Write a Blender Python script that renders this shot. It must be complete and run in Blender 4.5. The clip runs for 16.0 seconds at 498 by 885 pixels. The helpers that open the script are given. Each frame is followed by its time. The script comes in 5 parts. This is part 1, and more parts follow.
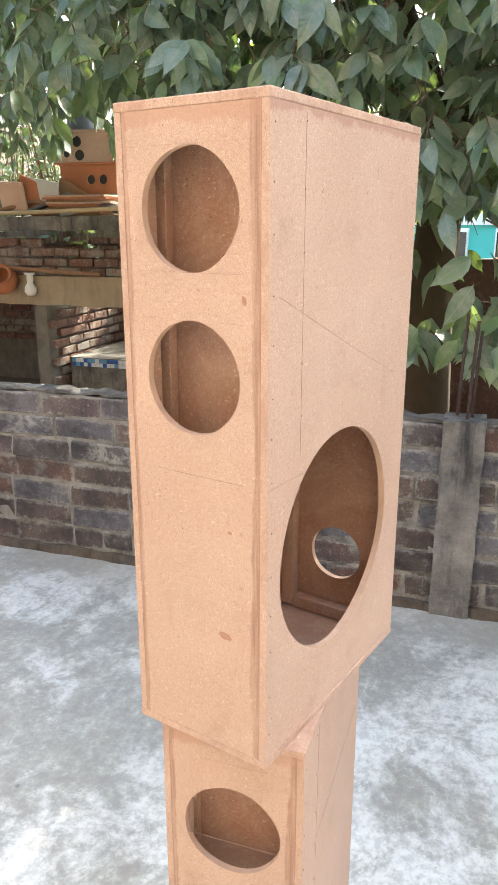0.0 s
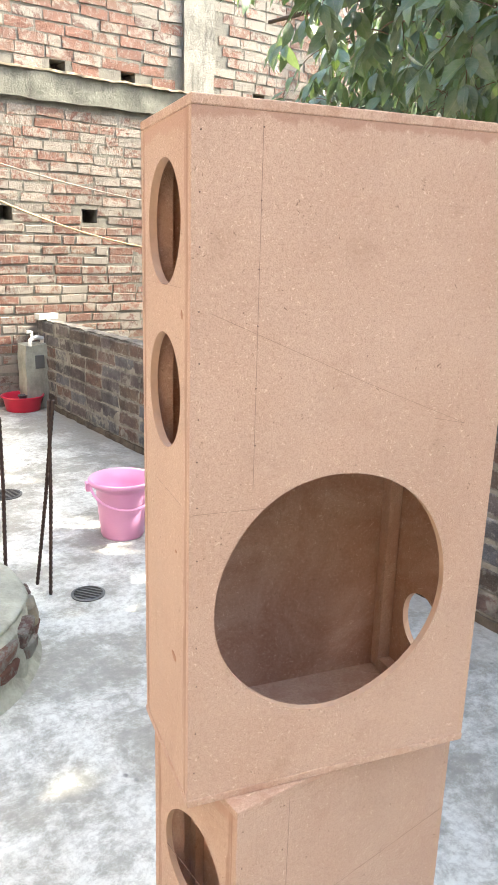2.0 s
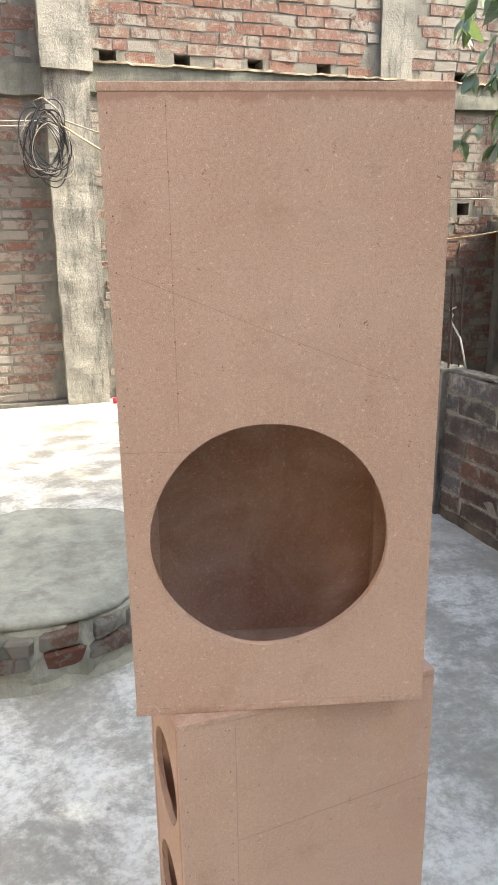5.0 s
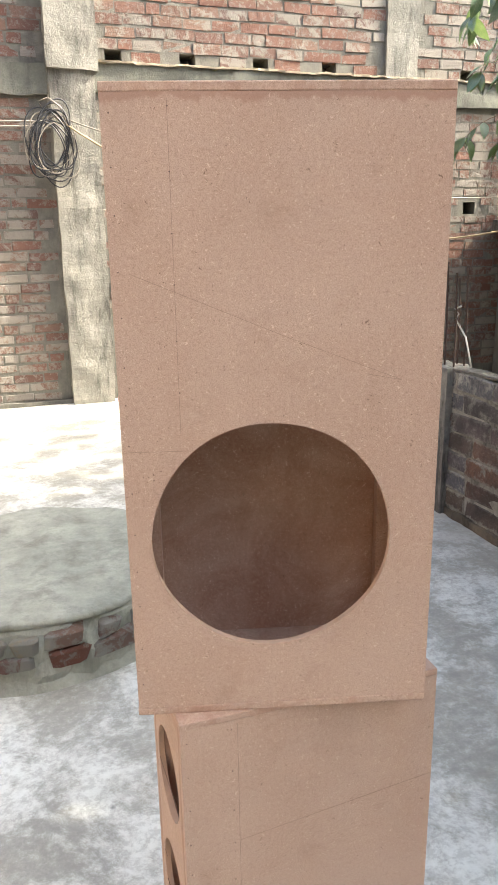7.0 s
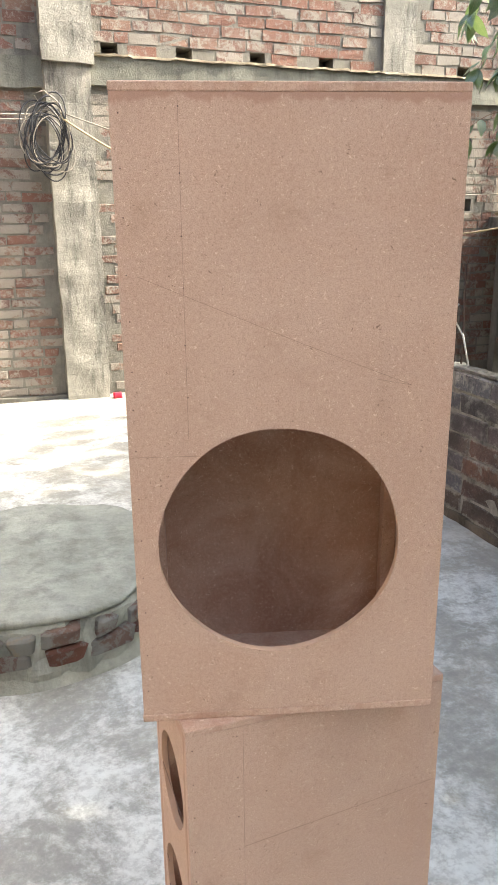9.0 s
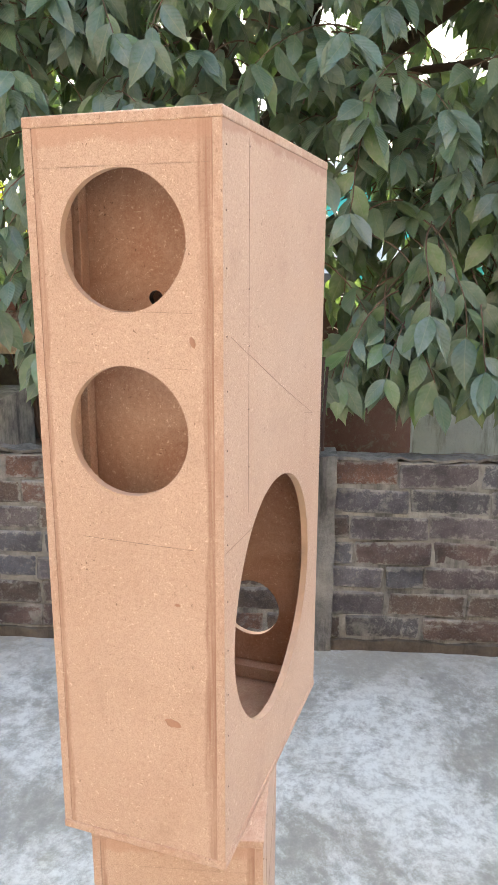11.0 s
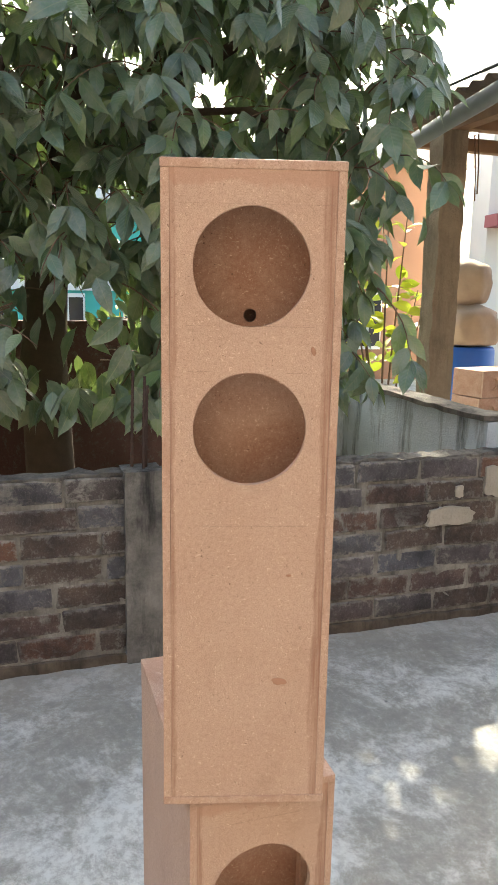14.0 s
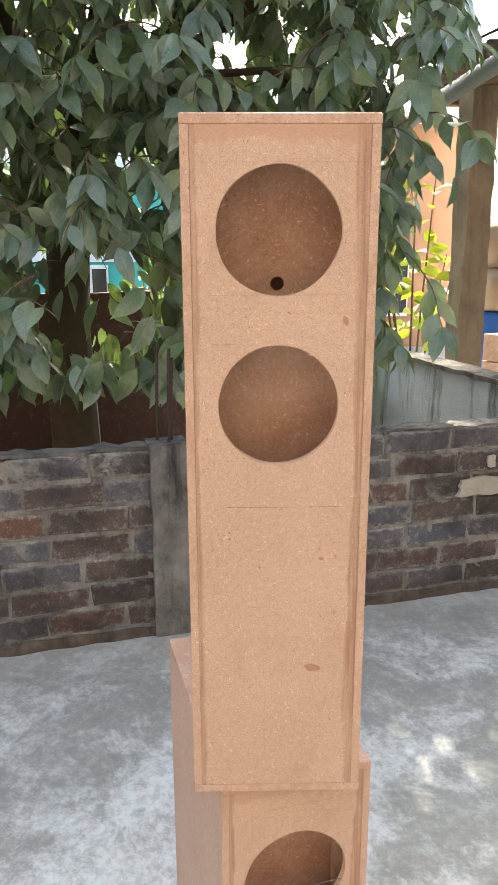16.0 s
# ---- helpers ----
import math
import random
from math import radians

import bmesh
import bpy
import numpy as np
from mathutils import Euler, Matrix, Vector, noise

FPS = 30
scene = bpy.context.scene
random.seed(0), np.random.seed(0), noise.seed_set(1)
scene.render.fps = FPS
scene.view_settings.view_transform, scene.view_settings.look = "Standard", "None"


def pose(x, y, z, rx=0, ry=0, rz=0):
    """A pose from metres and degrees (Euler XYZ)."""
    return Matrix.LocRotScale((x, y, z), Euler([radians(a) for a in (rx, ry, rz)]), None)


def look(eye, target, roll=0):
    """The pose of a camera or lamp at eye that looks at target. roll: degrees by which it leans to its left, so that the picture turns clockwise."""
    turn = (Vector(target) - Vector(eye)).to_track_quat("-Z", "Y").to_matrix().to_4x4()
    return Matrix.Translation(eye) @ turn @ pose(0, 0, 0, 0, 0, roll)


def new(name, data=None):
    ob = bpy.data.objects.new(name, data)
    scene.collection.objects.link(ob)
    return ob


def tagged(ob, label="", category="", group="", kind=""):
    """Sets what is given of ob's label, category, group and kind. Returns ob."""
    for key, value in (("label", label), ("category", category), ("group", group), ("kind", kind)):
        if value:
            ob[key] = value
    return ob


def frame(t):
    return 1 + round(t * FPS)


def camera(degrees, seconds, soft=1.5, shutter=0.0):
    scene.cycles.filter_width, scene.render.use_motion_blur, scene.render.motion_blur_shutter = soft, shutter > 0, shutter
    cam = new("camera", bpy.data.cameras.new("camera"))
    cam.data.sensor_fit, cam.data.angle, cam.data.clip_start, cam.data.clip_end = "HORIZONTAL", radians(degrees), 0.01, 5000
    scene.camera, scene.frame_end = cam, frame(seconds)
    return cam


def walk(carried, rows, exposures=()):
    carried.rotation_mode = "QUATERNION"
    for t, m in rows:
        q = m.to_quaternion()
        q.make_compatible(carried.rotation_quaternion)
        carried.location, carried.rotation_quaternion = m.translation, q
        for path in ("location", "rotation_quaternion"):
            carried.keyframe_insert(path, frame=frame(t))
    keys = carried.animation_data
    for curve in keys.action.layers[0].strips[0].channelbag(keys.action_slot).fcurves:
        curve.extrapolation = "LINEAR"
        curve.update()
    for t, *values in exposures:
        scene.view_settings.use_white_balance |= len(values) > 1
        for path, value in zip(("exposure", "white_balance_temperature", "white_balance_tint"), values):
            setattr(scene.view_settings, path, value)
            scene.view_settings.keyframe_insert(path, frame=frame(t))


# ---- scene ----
PATH = [
    (0, (-0.634, -0.396, 1.524), (0.964, 0.662, 0.955), -0.0),
    (0.5, (-0.626, -0.389, 1.517), (0.936, 0.679, 0.869), -0.1),
    (0.6, (-0.616, -0.4, 1.51), (0.933, 0.696, 0.88), -1.0),
    (1, (-0.499, -0.548, 1.518), (0.813, 0.853, 0.957), -2.9),
    (1.2, (-0.428, -0.623, 1.531), (0.764, 0.881, 0.965), -0.9),
    (1.5, (-0.33, -0.669, 1.509), (0.774, 0.884, 0.904), -0.9),
    (1.8, (-0.246, -0.672, 1.507), (0.694, 0.978, 0.881), 1.1),
    (2, (-0.206, -0.684, 1.519), (0.503, 1.112, 0.996), 1.6),
    (2.1, (-0.169, -0.69, 1.522), (0.405, 1.149, 0.988), -0.9),
    (2.4, (-0.079, -0.744, 1.521), (0.353, 1.138, 1.0), -0.3),
    (2.5, (-0.039, -0.761, 1.524), (0.335, 1.139, 1.026), -1.5),
    (2.7, (0.013, -0.795, 1.52), (0.321, 1.123, 1.047), -1.6),
    (3, (0.047, -0.835, 1.512), (0.21, 1.093, 1.005), 1.1),
    (3.5, (0.063, -0.838, 1.497), (0.198, 1.081, 0.949), 1.9),
    (4, (0.076, -0.841, 1.491), (0.21, 1.073, 0.927), 1.2),
    (4.5, (0.087, -0.842, 1.494), (0.239, 1.076, 0.948), -0.6),
    (7, (0.095, -0.843, 1.494), (0.221, 1.077, 0.946), -1.0),
    (7.5, (0.107, -0.838, 1.493), (0.24, 1.079, 0.941), -1.0),
    (8, (0.111, -0.842, 1.494), (0.251, 1.08, 0.958), -1.2),
    (8.5, (0.1, -0.839, 1.498), (0.247, 1.081, 0.96), -0.9),
    (9, (0.078, -0.828, 1.503), (0.222, 1.086, 0.942), -0.6),
    (9.5, (-0.017, -0.767, 1.518), (0.447, 1.105, 0.988), 0.7),
    (9.7, (-0.075, -0.735, 1.52), (0.539, 1.084, 0.96), 0.6),
    (11.8, (-0.772, -0.026, 1.532), (1.163, 0.134, 1.053), 0.2),
    (12, (-0.768, 0.02, 1.516), (1.18, 0.085, 1.071), -0.3),
    (12.5, (-0.792, 0.146, 1.516), (1.147, 0.088, 1.029), 0.9),
    (13, (-0.804, 0.172, 1.534), (1.142, 0.005, 1.103), 0.9),
    (13.5, (-0.806, 0.153, 1.518), (1.146, 0.005, 1.11), 0.5),
    (14, (-0.812, 0.143, 1.51), (1.146, 0.038, 1.112), 1.0),
    (14.5, (-0.814, 0.137, 1.517), (1.149, 0.055, 1.141), 0.6),
    (15, (-0.806, 0.135, 1.513), (1.149, 0.075, 1.095), -0.7),
    (15.2, (-0.805, 0.147, 1.512), (1.149, 0.097, 1.086), -0.6),
    (15.5, (-0.798, 0.142, 1.511), (1.154, 0.098, 1.077), -0.4),
    (16, (-0.765, 0.144, 1.508), (1.177, 0.109, 1.03), -0.2),
]
cam = camera(37.3, 16.0)
EXPOSURE = ((0.0, 3.32, 6350, 4), (1.8, 3.15, 6350, 4), (2.7, 2.62, 6400, 5), (3.5, 2.35, 6400, 5), (4.0, 2.40, 6400, 5), (7.0, 2.62, 6400, 5), (9.0, 2.60, 6400, 5), (9.7, 2.60, 6400, 5), (11.8, 3.42, 6300, 4), (12.0, 3.37, 6300, 4), (12.6, 3.04, 6300, 4), (13.4, 2.58, 6480, 4), (15.0, 2.58, 6550, 4), (16.0, 2.87, 6450, 4))
# the turn round the corner between the two sides
GAP = [
    (10.2, (-0.270, -0.610, 1.520), (0.88, 0.99, 0.99), 0.4),
    (10.7, (-0.500, -0.410, 1.518), (1.13, 0.66, 1.02), 0.3),
    (11.2, (-0.680, -0.140, 1.516), (1.25, 0.26, 1.05), 0.2),
]
walk(cam, [(t, look(eye, target, roll)) for t, eye, target, roll in sorted(PATH + GAP)], EXPOSURE)

# ---- light ----
# court frame: x away over the low wall, y along it towards the tall wall
COURT = pose(2.16, 0, 0, 0, 0, 14.95)
TO_SUN = (COURT.to_3x3() @ Vector((1.1, -0.3, 1.05))).normalized()
sun = new("sun", bpy.data.lights.new("sun", "SUN"))
sun.data.energy, sun.data.angle, sun.data.color = 2.4, radians(0.9), (1.0, 0.90, 0.76)
sun.rotation_euler = TO_SUN.to_track_quat("Z", "Y").to_euler()
world = bpy.data.worlds.new("sky")
scene.world = world
world.use_nodes = True
sky = world.node_tree.nodes.new("ShaderNodeTexSky")
sky.sky_type, sky.sun_disc = "NISHITA", False
sky.sun_elevation = math.asin(TO_SUN.z)
sky.sun_rotation = math.atan2(TO_SUN.x, TO_SUN.y)
sky.air_density, sky.dust_density = 1.0, 6.0
world.node_tree.links.new(sky.outputs[0], world.node_tree.nodes["Background"].inputs[0])
world.node_tree.nodes["Background"].inputs[1].default_value = 0.15


# ---- materials ----
class Mat:
    """A node material with short helpers."""

    def __init__(self, name, rough=0.8, metal=0.0, spec=0.3):
        self.m = bpy.data.materials.new(name)
        self.m.use_nodes = True
        self.t = self.m.node_tree
        self.b = self.t.nodes["Principled BSDF"]
        self.b.inputs["Roughness"].default_value = rough
        self.b.inputs["Metallic"].default_value = metal
        self.b.inputs["Specular IOR Level"].default_value = spec
        self.co = self.n("ShaderNodeTexCoord").outputs["Object"]

    def n(self, kind, **kw):
        node = self.t.nodes.new(kind)
        for k, v in kw.items():
            node.inputs[k].default_value = v
        return node

    def link(self, a, b):
        self.t.links.new(a, b)

    def scaled(self, sx, sy, sz, co=None):
        mp = self.n("ShaderNodeMapping")
        mp.inputs["Scale"].default_value = (sx, sy, sz)
        self.link(co or self.co, mp.inputs["Vector"])
        return mp.outputs[0]

    def noise(self, scale, detail=4.0, rough=0.6, co=None, dist=0.0):
        nd = self.n("ShaderNodeTexNoise", Scale=scale, Detail=detail, Roughness=rough, Distortion=dist)
        self.link(co or self.co, nd.inputs["Vector"])
        return nd.outputs["Fac"]

    def voro(self, scale, co=None, out="Distance"):
        nd = self.n("ShaderNodeTexVoronoi", Scale=scale)
        self.link(co or self.co, nd.inputs["Vector"])
        return nd.outputs[out]

    def ramp(self, fac, *stops):
        nd = self.n("ShaderNodeValToRGB")
        els = nd.color_ramp.elements
        while len(els) < len(stops):
            els.new(0.5)
        for e, (p, c) in zip(els, stops):
            e.position = p
            e.color = (*c, 1) if isinstance(c, tuple) else (c, c, c, 1)
        self.link(fac, nd.inputs[0])
        return nd.outputs[0]

    def mix(self, fac, a, b, mode="MIX"):
        nd = self.t.nodes.new("ShaderNodeMix")
        nd.data_type, nd.blend_type = "RGBA", mode
        for sock, v in ((nd.inputs[0], fac), (nd.inputs[6], a), (nd.inputs[7], b)):
            if isinstance(v, bpy.types.NodeSocket):
                self.link(v, sock)
            elif isinstance(v, tuple):
                sock.default_value = (*v, 1)
            else:
                sock.default_value = v
        return nd.outputs[2]

    def math(self, op, a, b=0.0, clamp=False):
        nd = self.t.nodes.new("ShaderNodeMath")
        nd.operation, nd.use_clamp = op, clamp
        for sock, v in zip(nd.inputs, (a, b)):
            if isinstance(v, bpy.types.NodeSocket):
                self.link(v, sock)
            else:
                sock.default_value = v
        return nd.outputs[0]

    def rand(self, islands=False):
        if islands:
            return self.n("ShaderNodeNewGeometry").outputs["Random Per Island"]
        return self.n("ShaderNodeObjectInfo").outputs["Random"]

    def bump(self, height, strength=0.5, dist=0.01):
        nd = self.n("ShaderNodeBump", Strength=strength, Distance=dist)
        self.link(height, nd.inputs["Height"])
        self.link(nd.outputs[0], self.b.inputs["Normal"])

    def color(self, c):
        if isinstance(c, tuple):
            self.b.inputs["Base Color"].default_value = (*c, 1)
        else:
            self.link(c, self.b.inputs["Base Color"])
        return self

    def roughness(self, r):
        self.link(r, self.b.inputs["Roughness"])


def simple(name, c, rough=0.7, metal=0.0, var=0.25, scale=9.0, bump=0.0, spec=0.3):
    """A plain surface with blotches and grain."""
    k = Mat(name, rough, metal, spec)
    f = k.noise(scale, 5)
    g = k.noise(scale * 14, 3)
    dark = tuple(x * (1 - var) for x in c)
    light = tuple(min(1, x * (1 + var)) for x in c)
    col = k.mix(f, dark, light)
    col = k.mix(k.math("MULTIPLY", g, 0.35), col, dark)
    k.color(col)
    if bump:
        k.bump(g, bump, 0.004)
    return k.m


def mdf(name, glue="", red=0.0, top_z=0.0):
    """Raw fibreboard: pinkish tan, felted with pale curly fibres and dark specks, smeared with glue at its joints."""
    k = Mat(name, 0.62, 0, 0.25)
    big = k.noise(5, 4)
    base = k.mix(k.ramp(big, (0.35, 0.0), (0.65, 1.0)), (0.512, 0.352, 0.264), (0.566, 0.407, 0.312))
    # red mixes in glue smears together with painted shade and bounced red light
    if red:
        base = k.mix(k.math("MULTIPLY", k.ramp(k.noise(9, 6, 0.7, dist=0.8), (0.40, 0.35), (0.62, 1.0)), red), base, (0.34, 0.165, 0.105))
    fine = k.noise(620, 3, 0.8)
    felt = k.noise(210, 4, 0.75)
    base = k.mix(k.math("MULTIPLY", k.ramp(fine, (0.40, 1.0), (0.53, 0.0)), 0.40), base, (0.22, 0.125, 0.08))
    base = k.mix(k.math("MULTIPLY", k.ramp(felt, (0.50, 0.0), (0.66, 1.0)), 0.27), base, (0.66, 0.49, 0.375))
    base = k.mix(k.math("MULTIPLY", k.ramp(felt, (0.34, 1.0), (0.46, 0.0)), 0.27), base, (0.27, 0.155, 0.10))
    wn = k.n("ShaderNodeTexNoise", Scale=75.0, Detail=2.0)
    k.link(k.co, wn.inputs["Vector"])
    wv = k.t.nodes.new("ShaderNodeVectorMath")
    wv.operation = "MULTIPLY_ADD"
    k.link(wn.outputs["Color"], wv.inputs[0])
    wv.inputs[1].default_value = (0.026, 0.026, 0.026)
    k.link(k.co, wv.inputs[2])
    mask = None
    for scale, stretch, cut in ((190, (1, 1, 0.2), 0.47), (190, (0.2, 1, 1), 0.49), (300, (1, 1, 0.25), 0.42), (300, (0.25, 1, 1), 0.42)):
        lines = k.ramp(k.voro(scale, k.scaled(*stretch, wv.outputs[0])), (0.09, 1.0), (0.18, 0.0))
        lines = k.math("MULTIPLY", lines, k.ramp(k.noise(scale * 0.27 + stretch[0], 2), (cut, 0.0), (cut + 0.08, 1.0)))
        mask = lines if mask is None else k.math("MAXIMUM", mask, lines)
    base = k.mix(k.math("MULTIPLY", mask, 0.54), base, (0.82, 0.66, 0.51))
    for scale, cut, much in ((150, 0.52, 0.72), (330, 0.46, 0.60)):
        specks = k.math("MULTIPLY", k.ramp(k.voro(scale, wv.outputs[0]), (0.11, 1.0), (0.19, 0.0)), k.ramp(k.noise(scale * 0.26, 2), (cut, 0.0), (cut + 0.10, 1.0)))
        base = k.mix(k.math("MULTIPLY", specks, much), base, (0.13, 0.075, 0.045))
    dirt = k.ramp(k.noise(14, 6, 0.7), (0.55, 0.0), (0.75, 1.0))
    base = k.mix(k.math("MULTIPLY", dirt, 0.30), base, (0.28, 0.17, 0.11))
    rub = k.ramp(k.noise(3.1, 5, 0.65, dist=0.4), (0.52, 0.0), (0.72, 1.0))
    base = k.mix(k.math("MULTIPLY", rub, 0.22), base, (0.35, 0.245, 0.185))
    sx = k.n("ShaderNodeSeparateXYZ")
    k.link(k.co, sx.inputs[0])
    rag = k.math("SUBTRACT", k.noise(26, 6, 0.7, k.scaled(1, 1, 0.5)), 0.5)
    if glue == "front":
        # glue wiped along the joints of the narrow front
        long_rag = k.math("ADD", k.math("MULTIPLY", k.math("SUBTRACT", k.noise(13, 5, 0.7, k.scaled(1, 1, 0.3)), 0.5), 0.030), k.math("MULTIPLY", rag, 0.006))
        y = k.math("ADD", k.math("ABSOLUTE", k.math("SUBTRACT", sx.outputs[0], 0.0872)), long_rag)
        side = k.ramp(k.math("MULTIPLY", y, 10.0), (0.80, 0.0), (0.825, 0.75), (0.90, 1.0))
        streak = k.ramp(k.noise(240, 3, 0.6, k.scaled(1, 1, 0.03)), (0.38, 0.35), (0.60, 1.0))
        top = k.ramp(k.math("ADD", sx.outputs[2], k.math("MULTIPLY", rag, 0.045)), (top_z - 0.017, 0.0), (top_z - 0.0135, 0.8))
        base = k.mix(k.math("MULTIPLY", k.math("MULTIPLY", side, streak), 0.85), base, (0.29, 0.15, 0.10))
        base = k.mix(k.math("MULTIPLY", top, 0.65), base, (0.43, 0.25, 0.175))
    if glue == "side":
        top = k.ramp(k.math("ADD", sx.outputs[2], k.math("MULTIPLY", rag, 0.05)), (top_z - 0.0105, 0.0), (top_z - 0.0075, 1.0))
        base = k.mix(k.math("MULTIPLY", top, 0.60), base, (0.36, 0.20, 0.145))
    if glue == "edge":
        smear = k.ramp(k.noise(20, 6, 0.7, k.scaled(1, 1, 0.4)), (0.47, 0.0), (0.57, 1.0))
        base = k.mix(k.math("MULTIPLY", smear, 0.42), base, (0.38, 0.215, 0.15))
    k.color(base)
    k.bump(k.math("ADD", felt, k.math("MULTIPLY", mask, 0.5)), 0.08, 0.002)
    return k.m


M_MDF = mdf("fibreboard")
M_MDF_FRONT = mdf("fibreboard glued front", "front", 0.0, 0.7406)
M_MDF_FRONT_LOW = mdf("fibreboard glued tall front", "front", 0.0, 0.8656)
M_MDF_SIDE = mdf("fibreboard glued side", "side", 0.0, 0.7406)
M_MDF_EDGE = mdf("fibreboard cut edge", "edge")
M_RIM = simple("fresh cut fibreboard rim", (0.60, 0.42, 0.30), 0.8, var=0.2, scale=60, bump=0.3)
# inner boards: glue smears, with the inside shade put into the colour
M_MDF_GLUE_SHADE = mdf("fibreboard with glue smears and painted shade", "", 0.80)
M_PENCIL = simple("pencil graphite", (0.29, 0.195, 0.145), 0.6)
M_PENCIL_DARK = simple("heavy pencil graphite", (0.10, 0.07, 0.06), 0.6)
M_PUTTY = simple("reddish wood filler", (0.40, 0.225, 0.15), 0.7, var=0.2, scale=60)
M_NAIL = simple("nail head under filler", (0.17, 0.11, 0.085), 0.6, 0.2)


def concrete_floor():
    """Worn cement screed: warm grey, chalky white patches, fine pits and a brown dusty margin along the wall."""
    k = Mat("screeded concrete floor", 0.6, 0, 0.35)
    a = k.noise(1.0, 6, 0.58, dist=0.6)
    b = k.noise(2.5, 12, 0.76, dist=0.3)
    c = k.noise(30, 8, 0.8)
    d = k.noise(7, 11, 0.78, dist=0.3)
    col = k.mix(k.ramp(b, (0.36, 0.0), (0.64, 1.0)), (0.288, 0.280, 0.243), (0.428, 0.420, 0.372))
    col = k.mix(k.math("MULTIPLY", k.ramp(k.noise(1.7, 9, 0.70, dist=0.4), (0.48, 0.0), (0.62, 1.0)), 0.45), col, (0.355, 0.325, 0.265))
    white = k.ramp(k.math("ADD", k.math("MULTIPLY", b, 0.60), k.math("MULTIPLY", a, 0.40)), (0.475, 0.0), (0.525, 0.80), (0.58, 1.0))
    col = k.mix(k.math("MULTIPLY", white, k.ramp(d, (0.38, 0.35), (0.52, 0.95))), col, (0.645, 0.655, 0.605))
    col = k.mix(k.math("MULTIPLY", k.ramp(d, (0.53, 0.0), (0.62, 1.0)), 0.28), col, (0.62, 0.64, 0.58))
    col = k.mix(k.math("MULTIPLY", k.ramp(d, (0.40, 1.0), (0.48, 0.0)), 0.42), col, (0.24, 0.235, 0.20))
    col = k.mix(k.math("MULTIPLY", k.ramp(c, (0.44, 1.0), (0.52, 0.0)), 0.36), col, (0.22, 0.215, 0.185))
    col = k.mix(k.math("MULTIPLY", k.ramp(c, (0.55, 0.0), (0.64, 1.0)), 0.28), col, (0.72, 0.74, 0.69))
    spots = k.math("MULTIPLY", k.ramp(k.voro(9), (0.05, 1.0), (0.10, 0.0)), k.ramp(k.noise(6, 2), (0.56, 0.0), (0.62, 0.8)))
    col = k.mix(spots, col, (0.13, 0.125, 0.125))
    sx = k.n("ShaderNodeSeparateXYZ")
    k.link(k.co, sx.inputs[0])
    near = k.math("ADD", k.math("MULTIPLY", sx.outputs[0], 1.6), k.math("MULTIPLY", k.math("SUBTRACT", k.noise(3.5, 8, 0.7), 0.5), 1.3))
    margin = k.ramp(k.math("ADD", near, 1.0), (0.45, 0.0), (0.95, 1.0))
    col = k.mix(k.math("MULTIPLY", margin, 0.60), col, (0.37, 0.345, 0.285))
    k.color(col)
    k.roughness(k.ramp(b, (0.3, 0.48), (0.7, 0.75)))
    k.bump(k.math("ADD", c, k.math("MULTIPLY", b, 2.0)), 0.30, 0.006)
    return k.m


def old_concrete(name, a, b, streak=(0.1, 0.1, 0.09), amount=0.5):
    """Cement with damp streaks that run down it."""
    k = Mat(name, 0.9, 0, 0.2)
    n1 = k.noise(6, 6, 0.7)
    col = k.mix(k.ramp(n1, (0.3, 0.0), (0.7, 1.0)), a, b)
    st = k.noise(9, 6, 0.7, k.scaled(1.0, 1.0, 0.16))
    col = k.mix(k.math("MULTIPLY", k.ramp(st, (0.5, 0.0), (0.68, 1.0)), amount), col, streak)
    g = k.noise(70, 5, 0.7)
    col = k.mix(k.math("MULTIPLY", g, 0.3), col, tuple(x * 0.5 for x in a))
    k.color(col)
    k.bump(k.math("ADD", g, k.math("MULTIPLY", n1, 1.5)), 0.7, 0.012)
    return k.m


